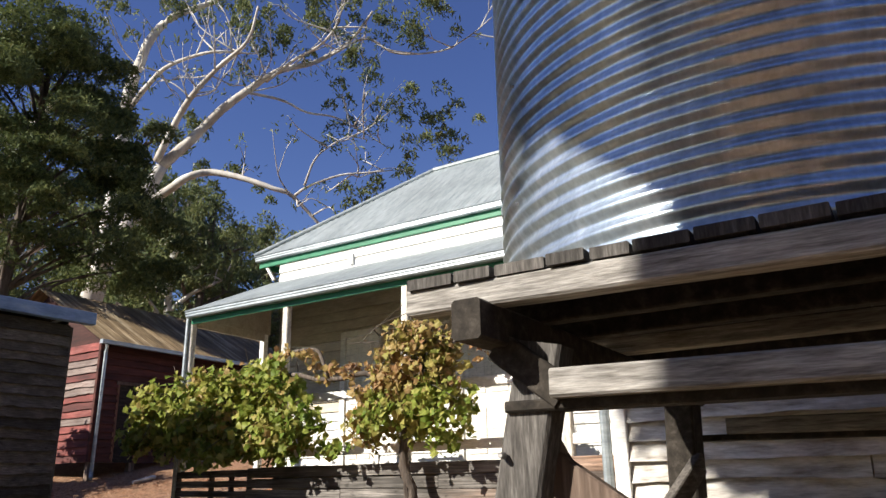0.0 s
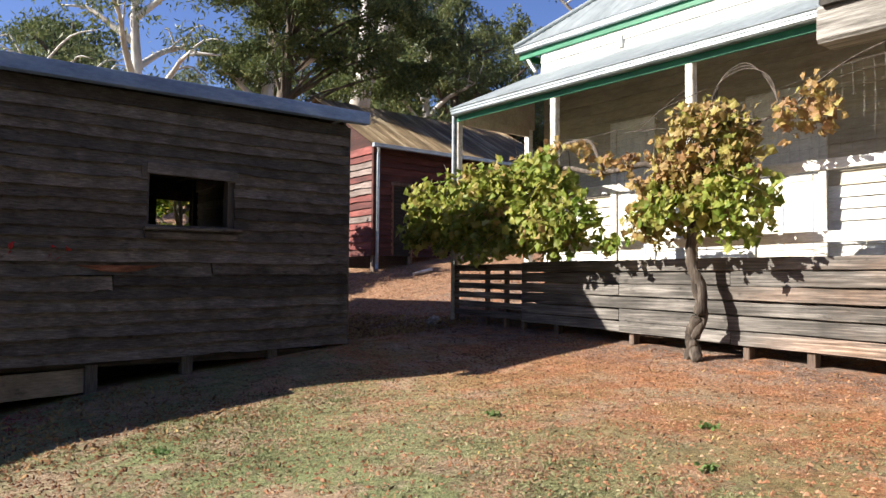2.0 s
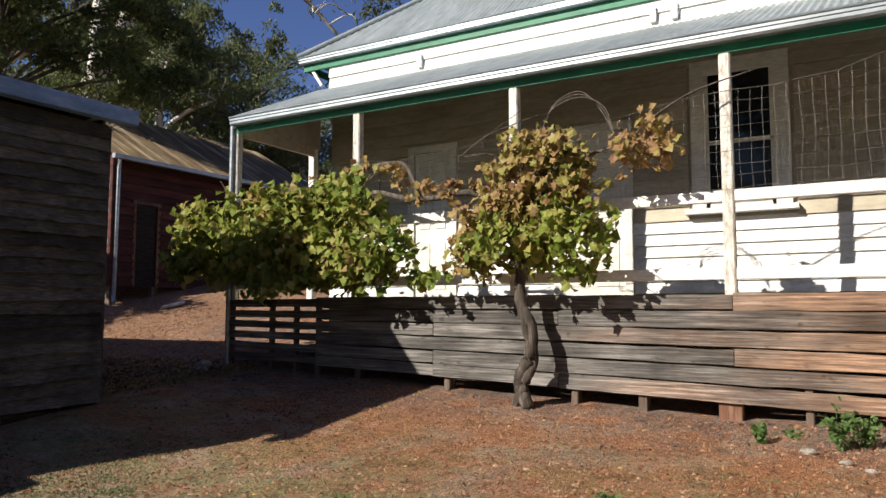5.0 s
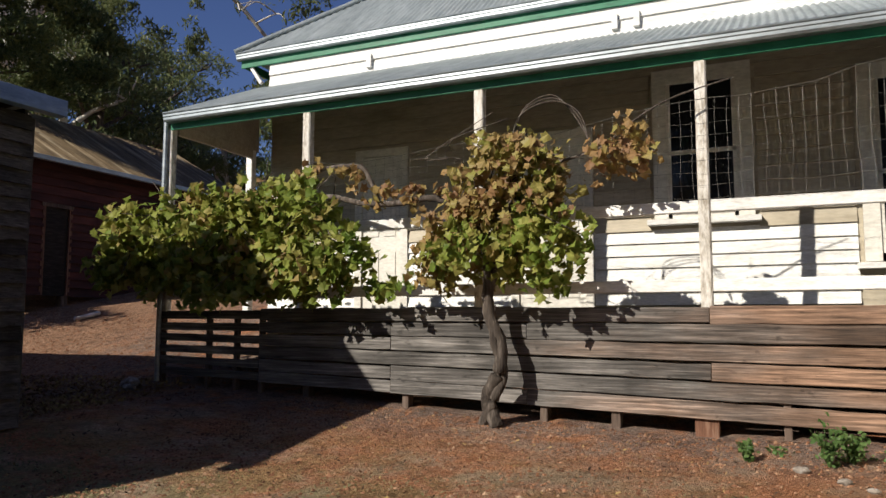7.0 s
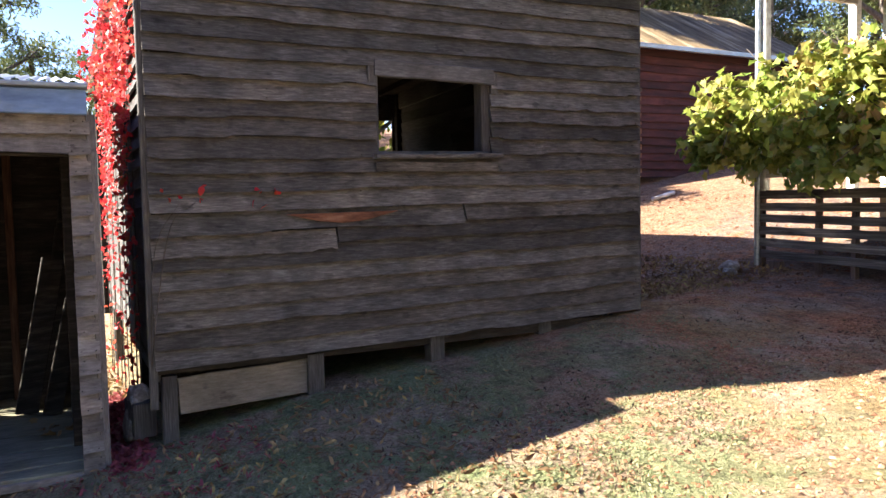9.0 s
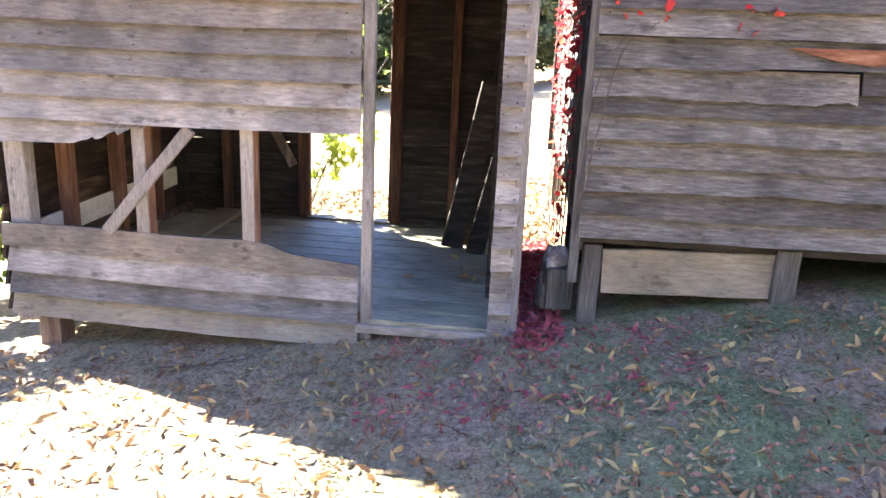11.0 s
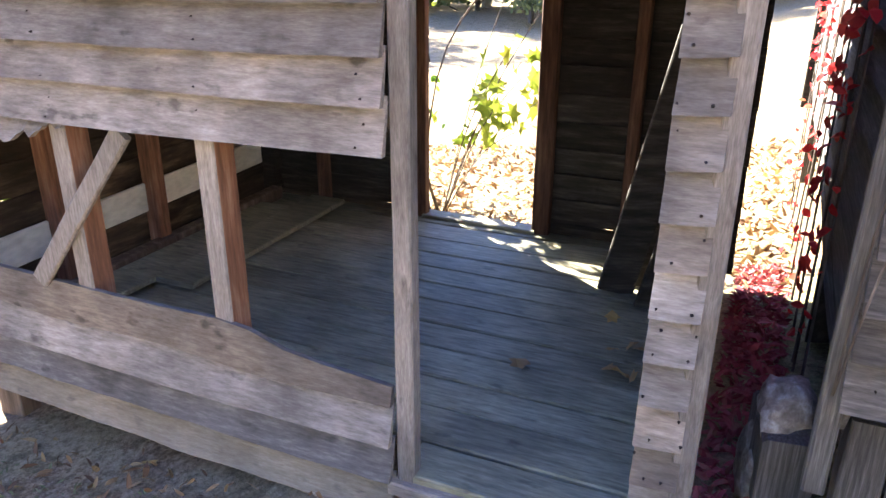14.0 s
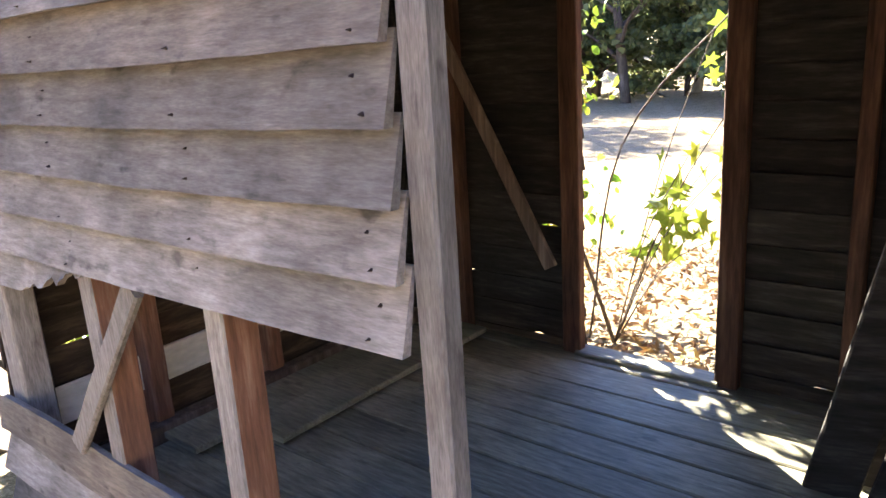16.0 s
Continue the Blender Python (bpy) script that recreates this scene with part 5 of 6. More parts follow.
for k in range(16):
    a = Vector((R.uniform(-5.6, -4.4), 7.4, R.uniform(2.2, 3.3)))
    limb(tr, [a, a + Vector((R.uniform(-0.3, 0.3), R.uniform(-0.25, 0.1), R.uniform(-0.1, 0.3))), a + Vector((R.uniform(-0.6, 0.6), R.uniform(-0.4, 0.1), R.uniform(-0.4, 0.4)))], 0.008, 0.004, 4, 3)
for k in range(22):
    a = Vector((R.uniform(-9.3, -6.9), 7.45, R.uniform(2.2, 3.0)))
    limb(tr, [a, a + Vector((R.uniform(-0.3, 0.3), R.uniform(-0.3, 0.1), R.uniform(-0.1, 0.3))), a + Vector((R.uniform(-0.6, 0.6), R.uniform(-0.6, 0.1), R.uniform(-0.4, 0.4)))], 0.008, 0.004, 4, 3)
tagged(part_data("tendril", tr[0], tr[1], vine_bark, vine, "thin brown bare canes", True), kind="stuff")


def hedge(r, n, x0, x1, y0, y1, low, high, clumps, spread):
    """Leaf clumps through a flat-topped mass, thickest on its skin and ragged at its edges."""
    heads = []
    for _ in range(clumps):
        x, q = r.uniform(x0, x1), r.uniform(0, 1)
        lo, hi = low(x), high(x)
        heads.append((x, y0 + (y1 - y0) * r.uniform(0, 1) ** 1.6, lo + (hi - lo) * q))
    heads = np.array(heads)
    return heads[np.arange(n) % clumps] + r.normal(size=(n, 3)) * np.array((spread, spread * 0.8, spread * 0.8))


def bush_top(x):
    return 3.0 + 0.06 * math.sin(x * 5) + 0.05 * math.sin(x * 11) - 0.42 * max(0.0, (-9.35 - x) / 0.6) - 0.3 * max(0.0, (x + 7.1) / 0.6)


def bush_foot(x):
    return 1.93 + 0.06 * math.sin(x * 4 + 1) + 0.3 * max(0.0, (-9.3 - x) / 0.6) + 0.25 * max(0.0, (x + 7.2) / 0.6)


BUSH = np.concatenate([hedge(R, 3900, -9.85, -6.85, 7.12, 7.78, bush_foot, bush_top, 240, 0.1), clumped(R, 120, (-6.65, 7.3, 2.3), (0.25, 0.25, 0.4), 12, 0.07)])
GOLD = np.concatenate([hedge(R, 620, -8.4, -6.75, 7.12, 7.7, bush_foot, bush_top, 70, 0.09), clumped(R, 520, (-5.3, 7.34, 2.36), (0.54, 0.34, 0.4), 34, 0.07), clumped(R, 760, (-4.92, 7.34, 2.9), (0.52, 0.26, 0.52), 40, 0.07)])
CROWN = np.concatenate([clumped(R, 260, (-5.2, 7.32, 2.3), (0.5, 0.34, 0.34), 22, 0.07), clumped(R, 520, (-4.6, 7.34, 2.3), (0.4, 0.32, 0.42), 30, 0.07), clumped(R, 70, (-6.2, 7.45, 1.98), (0.3, 0.1, 0.08), 8, 0.05)])
BROWN = np.concatenate([clumped(R, 210, (-3.95, 7.42, 3.15), (0.34, 0.16, 0.24), 16, 0.065), clumped(R, 90, (-6.9, 7.42, 3.15), (0.5, 0.1, 0.15), 12, 0.05), clumped(R, 80, (-6.1, 7.4, 2.9), (0.55, 0.06, 0.1), 14, 0.04), clumped(R, 330, (-4.95, 7.32, 2.8), (0.58, 0.3, 0.66), 30, 0.07), clumped(R, 170, (-5.72, 7.36, 2.3), (0.22, 0.2, 0.4), 14, 0.06), clumped(R, 50, (-8.0, 7.3, 3.0), (0.8, 0.2, 0.1), 12, 0.05)])
leaf_part("foliage", BUSH, R.uniform(0.085, 0.155, len(BUSH)), LOBED, vine_leaf, vine, R, (-0.3, -0.8, 0.6), 0.9, "stuff")
leaf_part("foliage", CROWN, R.uniform(0.075, 0.135, len(CROWN)), LOBED, vine_leaf, vine, R, (-0.3, -0.8, 0.5), 0.9, "stuff")
leaf_part("yellowing_foliage", GOLD, R.uniform(0.075, 0.14, len(GOLD)), LOBED, vine_leaf_gold, vine, R, (-0.3, -0.8, 0.5), 0.9, "stuff", "yellowing green leaves")
leaf_part("autumn_foliage", BROWN, R.uniform(0.06, 0.12, len(BROWN)), LOBED, vine_leaf_brown, vine, R, (-0.3, -0.8, 0.4), 0.9, "stuff", "browning curled leaves")


def domes(r, heads, n, rad, flat=0.75):
    """Points over the upper skin of a lump of leaves at each head."""
    H = np.asarray(heads, float)
    pick = r.integers(0, len(H), n)
    size = r.uniform(0.7, 1.3, len(H))
    d = r.normal(size=(n, 3))
    d /= np.linalg.norm(d, axis=1)[:, None]
    d[:, 2] = np.abs(d[:, 2]) * 1.1 - 0.3
    return H[pick] + d * np.array((1, 1, flat)) * (rad * size[pick] * r.uniform(0.55, 1.08, n))[:, None]


def random_tree(name, at, height, seed, leaf, bark, leaves, blade, label, spread=0.42, low=0.3, limbs=9, shape=BLADE, clump=0.55, droop=0.8):
    """A tapered trunk, limbs that fork, and blades hung in clumps at their ends."""
    r = np.random.default_rng(seed)
    t = thing(name, at, label, "tree")
    b = Vector(at)
    st = ([], [])
    lean = Vector((r.uniform(-0.1, 0.1), r.uniform(-0.1, 0.1), 0))
    trunk = [b + Vector((0, 0, -0.3))] + [b + lean * height * f + Vector((r.uniform(-0.02, 0.02) * height, r.uniform(-0.02, 0.02) * height, height * f)) for f in (0.25, 0.5, 0.75, 0.95)]
    line = limb(st, trunk, height * 0.026, height * 0.005, 8, 4)
    heads = []
    for i in range(limbs):
        f = low + (0.95 - low) * (i + r.uniform(0, 0.6)) / limbs
        p = line[min(int(f * (len(line) - 1)), len(line) - 2)]
        a = i * 2.4 + r.uniform(-0.5, 0.5)
        reach = height * spread * (1.15 - f * 0.7) * r.uniform(0.7, 1.15)
        d = Vector((math.cos(a), math.sin(a), 0))
        q = [p, p + d * reach * 0.4 + Vector((0, 0, reach * 0.3)), p + d * reach * 0.75 + Vector((r.uniform(-0.1, 0.1) * reach, r.uniform(-0.1, 0.1) * reach, reach * 0.5)), p + d * reach + Vector((0, 0, reach * r.uniform(0.3, 0.75)))]
        ln = limb(st, q, height * 0.011, height * 0.0025, 6, 3)
        heads += [ln[-1], ln[-2], ln[-4]]
        for k in range(3):
            s = ln[4 + k]
            e = s + Vector((r.uniform(-1, 1), r.uniform(-1, 1), r.uniform(-0.2, 0.9))) * reach * 0.4
            limb(st, [s, (s + e) / 2 + Vector((0, 0, 0.1 * reach)), e], height * 0.004, height * 0.0012, 5, 3)
            heads += [e, (s + e) / 2]
    heads.append(line[-1])
    part_data("trunk", st[0], st[1], bark, t, "", True)
    H = np.array(heads)
    pts = domes(r, H, leaves, height * 0.085 * clump / 0.55)
    leaf_part("crown", pts, r.uniform(0.6, 1.2, leaves) * blade, shape, leaf, t, r, (0, 0, 0.3), droop, "stuff")
    return t


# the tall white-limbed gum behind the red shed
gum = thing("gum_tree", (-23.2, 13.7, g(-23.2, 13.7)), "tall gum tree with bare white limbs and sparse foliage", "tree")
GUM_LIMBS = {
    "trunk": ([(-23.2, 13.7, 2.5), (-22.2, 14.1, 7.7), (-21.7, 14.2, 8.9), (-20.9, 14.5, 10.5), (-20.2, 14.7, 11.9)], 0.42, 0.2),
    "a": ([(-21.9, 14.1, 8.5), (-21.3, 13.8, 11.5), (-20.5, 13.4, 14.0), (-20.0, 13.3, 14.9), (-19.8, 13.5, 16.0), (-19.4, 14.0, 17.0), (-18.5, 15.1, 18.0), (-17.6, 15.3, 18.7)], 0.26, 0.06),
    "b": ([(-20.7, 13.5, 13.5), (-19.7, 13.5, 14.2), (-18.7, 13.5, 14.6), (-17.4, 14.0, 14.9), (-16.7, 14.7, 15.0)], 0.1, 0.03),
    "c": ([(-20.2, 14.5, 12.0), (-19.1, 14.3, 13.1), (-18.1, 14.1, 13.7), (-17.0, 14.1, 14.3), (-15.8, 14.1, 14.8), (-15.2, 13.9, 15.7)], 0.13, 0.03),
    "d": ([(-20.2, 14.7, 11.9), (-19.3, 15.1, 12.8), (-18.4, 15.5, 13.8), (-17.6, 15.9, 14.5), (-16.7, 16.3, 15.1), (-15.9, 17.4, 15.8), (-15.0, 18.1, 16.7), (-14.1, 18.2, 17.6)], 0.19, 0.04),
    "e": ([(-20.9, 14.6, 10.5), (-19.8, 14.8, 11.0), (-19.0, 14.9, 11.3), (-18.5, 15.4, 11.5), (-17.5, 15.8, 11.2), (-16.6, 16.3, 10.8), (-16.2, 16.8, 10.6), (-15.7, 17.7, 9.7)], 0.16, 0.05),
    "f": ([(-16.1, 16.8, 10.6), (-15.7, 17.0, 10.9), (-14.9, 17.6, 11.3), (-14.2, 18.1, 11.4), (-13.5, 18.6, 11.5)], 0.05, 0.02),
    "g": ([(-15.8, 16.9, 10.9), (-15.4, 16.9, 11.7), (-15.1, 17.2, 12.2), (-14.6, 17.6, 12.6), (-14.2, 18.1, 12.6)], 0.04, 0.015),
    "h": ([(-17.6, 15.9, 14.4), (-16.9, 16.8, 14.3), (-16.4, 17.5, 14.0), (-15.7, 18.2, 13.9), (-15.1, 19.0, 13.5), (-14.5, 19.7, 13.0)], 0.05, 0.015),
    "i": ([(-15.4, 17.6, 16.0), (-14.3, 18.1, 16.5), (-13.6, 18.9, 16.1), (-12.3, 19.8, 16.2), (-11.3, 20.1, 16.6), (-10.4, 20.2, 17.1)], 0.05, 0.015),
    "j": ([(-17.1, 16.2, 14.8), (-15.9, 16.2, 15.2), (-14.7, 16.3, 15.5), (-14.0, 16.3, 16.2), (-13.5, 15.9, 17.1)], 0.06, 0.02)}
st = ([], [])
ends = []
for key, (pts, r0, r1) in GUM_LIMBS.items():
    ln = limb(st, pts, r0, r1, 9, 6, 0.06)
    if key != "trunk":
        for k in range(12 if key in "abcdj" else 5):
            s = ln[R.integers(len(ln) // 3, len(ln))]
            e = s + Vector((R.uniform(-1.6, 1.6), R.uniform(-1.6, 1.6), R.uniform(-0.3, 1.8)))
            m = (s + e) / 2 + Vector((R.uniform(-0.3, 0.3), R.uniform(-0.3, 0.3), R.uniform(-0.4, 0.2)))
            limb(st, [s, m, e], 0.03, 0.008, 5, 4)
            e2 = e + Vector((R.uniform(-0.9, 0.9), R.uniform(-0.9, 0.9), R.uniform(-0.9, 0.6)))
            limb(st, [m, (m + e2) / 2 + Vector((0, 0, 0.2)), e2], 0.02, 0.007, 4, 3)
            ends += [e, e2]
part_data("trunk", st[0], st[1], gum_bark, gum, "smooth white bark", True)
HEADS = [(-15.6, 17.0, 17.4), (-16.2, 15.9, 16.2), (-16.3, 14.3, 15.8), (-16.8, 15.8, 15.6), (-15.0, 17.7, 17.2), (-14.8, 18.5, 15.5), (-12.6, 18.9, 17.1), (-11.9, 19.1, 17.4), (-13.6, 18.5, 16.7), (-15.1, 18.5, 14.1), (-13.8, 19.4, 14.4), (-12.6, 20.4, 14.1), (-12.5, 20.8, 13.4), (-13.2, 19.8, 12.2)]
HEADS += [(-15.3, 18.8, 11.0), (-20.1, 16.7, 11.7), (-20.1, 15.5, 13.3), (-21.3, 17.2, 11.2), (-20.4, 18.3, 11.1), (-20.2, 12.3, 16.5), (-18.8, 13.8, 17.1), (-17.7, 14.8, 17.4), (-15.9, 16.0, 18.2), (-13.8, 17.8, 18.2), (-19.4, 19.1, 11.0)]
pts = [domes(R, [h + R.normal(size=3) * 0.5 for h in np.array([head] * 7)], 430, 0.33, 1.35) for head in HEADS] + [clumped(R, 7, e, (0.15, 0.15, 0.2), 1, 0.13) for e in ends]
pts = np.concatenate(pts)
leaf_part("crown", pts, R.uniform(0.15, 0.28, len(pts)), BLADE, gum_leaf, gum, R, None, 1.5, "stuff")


def dense_tree(name, at, top, heads, seed, leaf, bark, leaves, blade, rad, label):
    """A trunk with a limb to each lump of leaves."""
    r = np.random.default_rng(seed)
    t = thing(name, at, label, "tree")
    b, top = Vector(at), Vector(top)
    st = ([], [])
    line = limb(st, [b + Vector((0, 0, -0.3)), b.lerp(top, 0.3) + Vector((0.2, -0.2, 0)), b.lerp(top, 0.65) + Vector((-0.2, 0.2, 0)), top], 0.3, 0.06, 9, 6)
    for h in heads:
        h = Vector(h)
        k = min(range(3, len(line)), key=lambda q: abs(line[q].z - (h.z - 1.6)))
        p = line[k]
        limb(st, [p, p.lerp(h, 0.5) + Vector((0, 0, 0.3)), h], 0.06, 0.02, 6, 4)
    part_data("trunk", st[0], st[1], bark, t, "", True)
    sub = [np.array(h) + r.normal(size=3) * rad * 0.75 for h in heads for _ in range(4)]
    pts = domes(r, sub, leaves, rad * 0.62, 0.8)
    leaf_part("crown", pts, r.uniform(0.7, 1.25, leaves) * blade, BLADE, leaf, t, r, (-0.2, -0.3, 0.6), 0.7, "stuff")
    return t


DARK = [(-17.9, 8.8, 12.9), (-17.6, 9.4, 13.0), (-18.3, 8.6, 12.5), (-17.7, 10.3, 12.9), (-17.7, 9.1, 12.0), (-17.8, 10.7, 12.2), (-17.5, 9.9, 11.6), (-18.2, 8.9, 11.3), (-17.9, 11.1, 11.5), (-17.6, 9.6, 10.6), (-17.6, 10.5, 10.7), (-17.9, 11.7, 10.9), (-18.2, 9.0, 10.0), (-18.0, 9.8, 9.6), (-17.7, 11.1, 9.9), (-17.9, 12.2, 10.2)]
DARK += [(-18.0, 12.7, 9.4), (-17.7, 11.7, 8.9), (-17.8, 10.6, 8.9), (-18.4, 9.6, 8.9), (-18.8, 9.5, 8.0), (-18.0, 12.5, 8.4), (-18.2, 13.1, 8.3), (-18.1, 11.4, 8.1), (-18.3, 12.6, 7.5), (-19.0, 11.8, 7.2), (-18.8, 8.3, 11.8), (-18.9, 8.4, 10.4), (-19.3, 8.5, 9.3), (-19.3, 8.1, 12.9), (-19.7, 7.9, 11.6), (-19.5, 9.2, 8.0)]
dense_tree("gum_tree", (-20.9, 10.4, g(-20.9, 10.4)), (-18.4, 9.6, 12.8), DARK, 11, dark_leaf, dark_bark, 62000, 0.17, 0.95, "dense dark-leaved tree behind the sheds")
random_tree("gum_tree", (-29.5, 14.0, g(-29.5, 14.0)), 15.0, 12, dark_leaf, gum_bark, 26000, 0.24, "dense dark gum tree behind the red shed", 0.22, 0.3, 14, BLADE, 0.36, 0.9)
random_tree("gum_tree", (-31.0, 8.5, g(-31, 8.5)), 14.0, 13, gum_leaf, gum_bark, 3000, 0.32, "grey-green gum tree behind the sheds", 0.35, 0.25, 12)

# unseen trees, placed for the shade on the tank and the ground it mirrors
random_tree("gum_tree", (-4.22, -4.42, g(-4.22, -4.42)), 12.8, 21, gum_leaf, gum_bark, 38000, 0.36, "tall gum tree shading the tank from the sunny side", 0.22, 0.55, 18, BLADE, 0.3)
random_tree("gum_tree", (0.5, -5.2, g(0.5, -5.2)), 11.0, 27, gum_leaf, dark_bark, 26000, 0.36, "broad gum tree, unseen, added to shade the start of the path", 0.28, 0.14, 22, BLADE, 0.45)
random_tree("gum_tree", (-10.2, -15.5, g(-10.2, -15.5)), 12.5, 22, gum_leaf, gum_bark, 20000, 0.34, "broad gum tree, unseen, added on the sunny side to shade the ground", 0.24, 0.4, 14)
for i, (x, y) in enumerate(((-13, -24), (-6, -25), (1, -24), (8, -20))):
    random_tree("gum_tree", (x, y, g(x, y)), 13.0, 23 + i, gum_leaf, gum_bark, 9000, 0.45, "gum tree, unseen, added at the sunny edge to shade the ground", 0.28, 0.3, 12)
random_tree("shrub", (-17.2, 6.2, g(-17.2, 6.2)), 4.4, 77, fresh_leaf, dark_bark, 8000, 0.17, "sunlit green shrub behind the shed", 0.4, 0.1, 10, OVAL, 0.8)

# the woods round the yard
masters = [random_tree("forest_tree", (-48, 30 + 8 * k, g(-48, 30 + 8 * k)), 15 + 2 * k, 40 + k, (gum_leaf, dark_leaf, gum_leaf)[k], (gum_bark, dark_bark, dark_bark)[k], 7000, 0.5, "tall gum tree in the woods round the yard", 0.3, 0.22, 13, clump=0.7) for k in range(3)]
for m in masters:
    tagged(m, group="woods round the yard")
wr = random.Random(3)
for i in range(62):
    az = radians(15 + 125 * (i % 31) / 31 + wr.uniform(-2, 2))
    d = (wr.uniform(36, 46) if i < 31 else wr.uniform(52, 70))
    x, y = -5 - d * math.sin(az), 3 + d * math.cos(az)
    s = wr.uniform(0.7, 1.05) * (0.75 if az > radians(85) else 1.0) * (0.8 if az < radians(50) else 1)
    s *= 0.55 if radians(64) < az < radians(80) else 1.0
    c = copy_thing(masters[i % 3], pose(x, y, g(x, y) - 0.2, 0, 0, wr.uniform(0, 360)))
    c.scale = (s, s, s * wr.uniform(0.9, 1.1))
# unseen trees behind the start, set close to hold back low sky light
for i in range(22):
    az = radians(185 + 165 * i / 22)
    d = wr.uniform(22, 32)
    x, y = -3 - d * math.sin(az), 3 + d * math.cos(az)
    c = copy_thing(masters[i % 3], pose(x, y, g(x, y) - 0.2, 0, 0, wr.uniform(0, 360)))
    c.scale = (0.7, 0.7, 0.7)
for i in range(5):
    x = -17 - 3 * i
    b = random_tree("shrub", (x, 3 + 1.2 * i, g(x, 3 + 1.2 * i)), 3.2 + wr.uniform(0, 1.5), 70 + i, fresh_leaf if i % 2 else gum_leaf, dark_bark, 2600, 0.2, "sunlit green shrub behind the sheds", 0.4, 0.1, 9, OVAL, 0.8)

# young fig behind the open shed
FB = Vector((-12.5, -1.35, g(-12.5, -1.35)))
fig = thing("fig_sapling", tuple(FB), "young fig with large yellow-green leaves by the back doorway", "sapling")
tips = []
for k in range(8):
    e = FB + Vector((R.uniform(-0.5, 0.7), R.uniform(0.1, 1.0), R.uniform(0.5, 2.3)))
    st = ([], [])
    ln = limb(st, [FB, FB + (e - FB) * 0.45 + Vector((0, 0, 0.2)), e], 0.006, 0.003, 5, 4)
    part_data("branch", st[0], st[1], vine_bark, fig, "", True)
    tips += ln[4:]
st = ([], [])
limb(st, [FB + Vector((0, -0.2, 0)), FB + Vector((-0.1, 0.0, 1.4)), FB + Vector((-0.2, 0.75, 2.3)), FB + Vector((-0.3, 1.5, 3.0))], 0.009, 0.005, 6, 5)
part_data("branch", st[0], st[1], vine_bark, fig, "", True)
# branch out of sight, added to carry leaves that block the sun
st = ([], [])
ln = limb(st, [FB, FB + Vector((0.3, -0.25, 1.2)), FB + Vector((0.65, -0.45, 2.3)), FB + Vector((0.8, -0.5, 3.3))], 0.016, 0.006, 6, 5)
part_data("branch", st[0], st[1], vine_bark, fig, "", True)
TP = np.array([tuple(t) for t in tips])
# the second cluster hangs unseen, added to keep sun off the leaning planks
TP = np.concatenate([TP[R.integers(0, len(TP), 52)] + R.normal(size=(52, 3)) * 0.08, R.normal(size=(120, 3)) * np.array((0.25, 0.24, 0.38)) + np.array((-11.75, -1.85, 2.75))])
for i, p in enumerate(TP):
    v, f = leaves_data([(0, 0, 0)], [R.uniform(0.12, 0.22)], STAR, R, (0.7, 0, 0.5), 0.9)
    lf = part_data("leaf", v.tolist(), f.tolist(), fresh_leaf, fig)
    lf.location = p

# red creeper on the side of the shed
creeper = thing("red_creeper", (-10.0, 1.22, 0.3), "scarlet creeper climbing the shed wall", "creeper")
st = ([], [])
cp = []
for k in range(11):
    x = R.uniform(-13.8, -9.3)
    q = [(x, 1.3, g(x, 1.2)), (x + R.uniform(-0.3, 0.3), 1.308, 1.2), (x + R.uniform(-0.4, 0.4), 1.308, 2.3), (min(-8.9, x + R.uniform(-0.5, 0.5)), 1.306, R.uniform(2.7, 3.5))]
    ln = limb(st, q, 0.006, 0.003, 5, 6)
    cp += [tuple(p) for p in ln]
for k in range(2):
    limb(st, [(SX + 0.05, 1.29, 0.7), (SX + 0.06, 1.3 + 0.04 * k, 1.1), (SX + 0.05, 1.35 + 0.09 * k, 1.5 + 0.1 * k), (SX + 0.05, 1.5 + 0.1 * k, 1.75)], 0.004, 0.002, 4, 5)
tagged(part_data("stem", st[0], st[1], vine_bark, creeper, "", True), kind="stuff")
cp = np.array(cp)
cp = cp[R.integers(0, len(cp), 2300)] + R.normal(size=(2300, 3)) * np.array((0.16, 0.02, 0.16)) + np.array((0, -0.03, 0))
keep = R.random(2300) < np.clip((cp[:, 2] - 0.2) / 2.6, 0.12, 1)
cp = cp[keep]
front = np.column_stack([np.full(14, SX + 0.06), R.uniform(1.3, 2.2, 14), R.normal(1.8, 0.05, 14)])
top = np.concatenate([clumped(R, 170, (-9.2, 1.2, 3.0), (0.3, 0.06, 0.4), 18, 0.06), clumped(R, 420, (-10.6, 1.2, 3.0), (1.0, 0.05, 0.45), 34, 0.08)])
cp = cp[(cp[:, 0] < -9.5) | (cp[:, 2] > 2.5)]
cp = np.concatenate([cp, front, top])
cp[:, 1] = np.where(cp[:, 0] < SX, np.minimum(cp[:, 1], 1.3), cp[:, 1])
leaf_part("foliage", cp, R.uniform(0.035, 0.075, len(cp)), OVAL, creeper_leaf, creeper, R, (0.3, -1.0, 0.2), 0.8, "stuff")

# dry-leaved bush beyond the end of the open shed
# the last, unseen, is added to dapple the sun through the back doorway
for x, y, h, k in ((-9.4, -3.55, 1.7, 131), (-10.6, -3.3, 1.9, 132), (-8.3, -4.0, 1.3, 133), (-12.3, -2.7, 2.7, 134)):
    bush = random_tree("bush", (x, y, g(x, y)), h, k, fresh_leaf, dark_bark, 3000, 0.1, "low leafy bush beyond the end of the shed", 0.5, 0.08, 10, OVAL, 0.9)
    tagged(bush, category="bush", group="bushes beyond the shed")


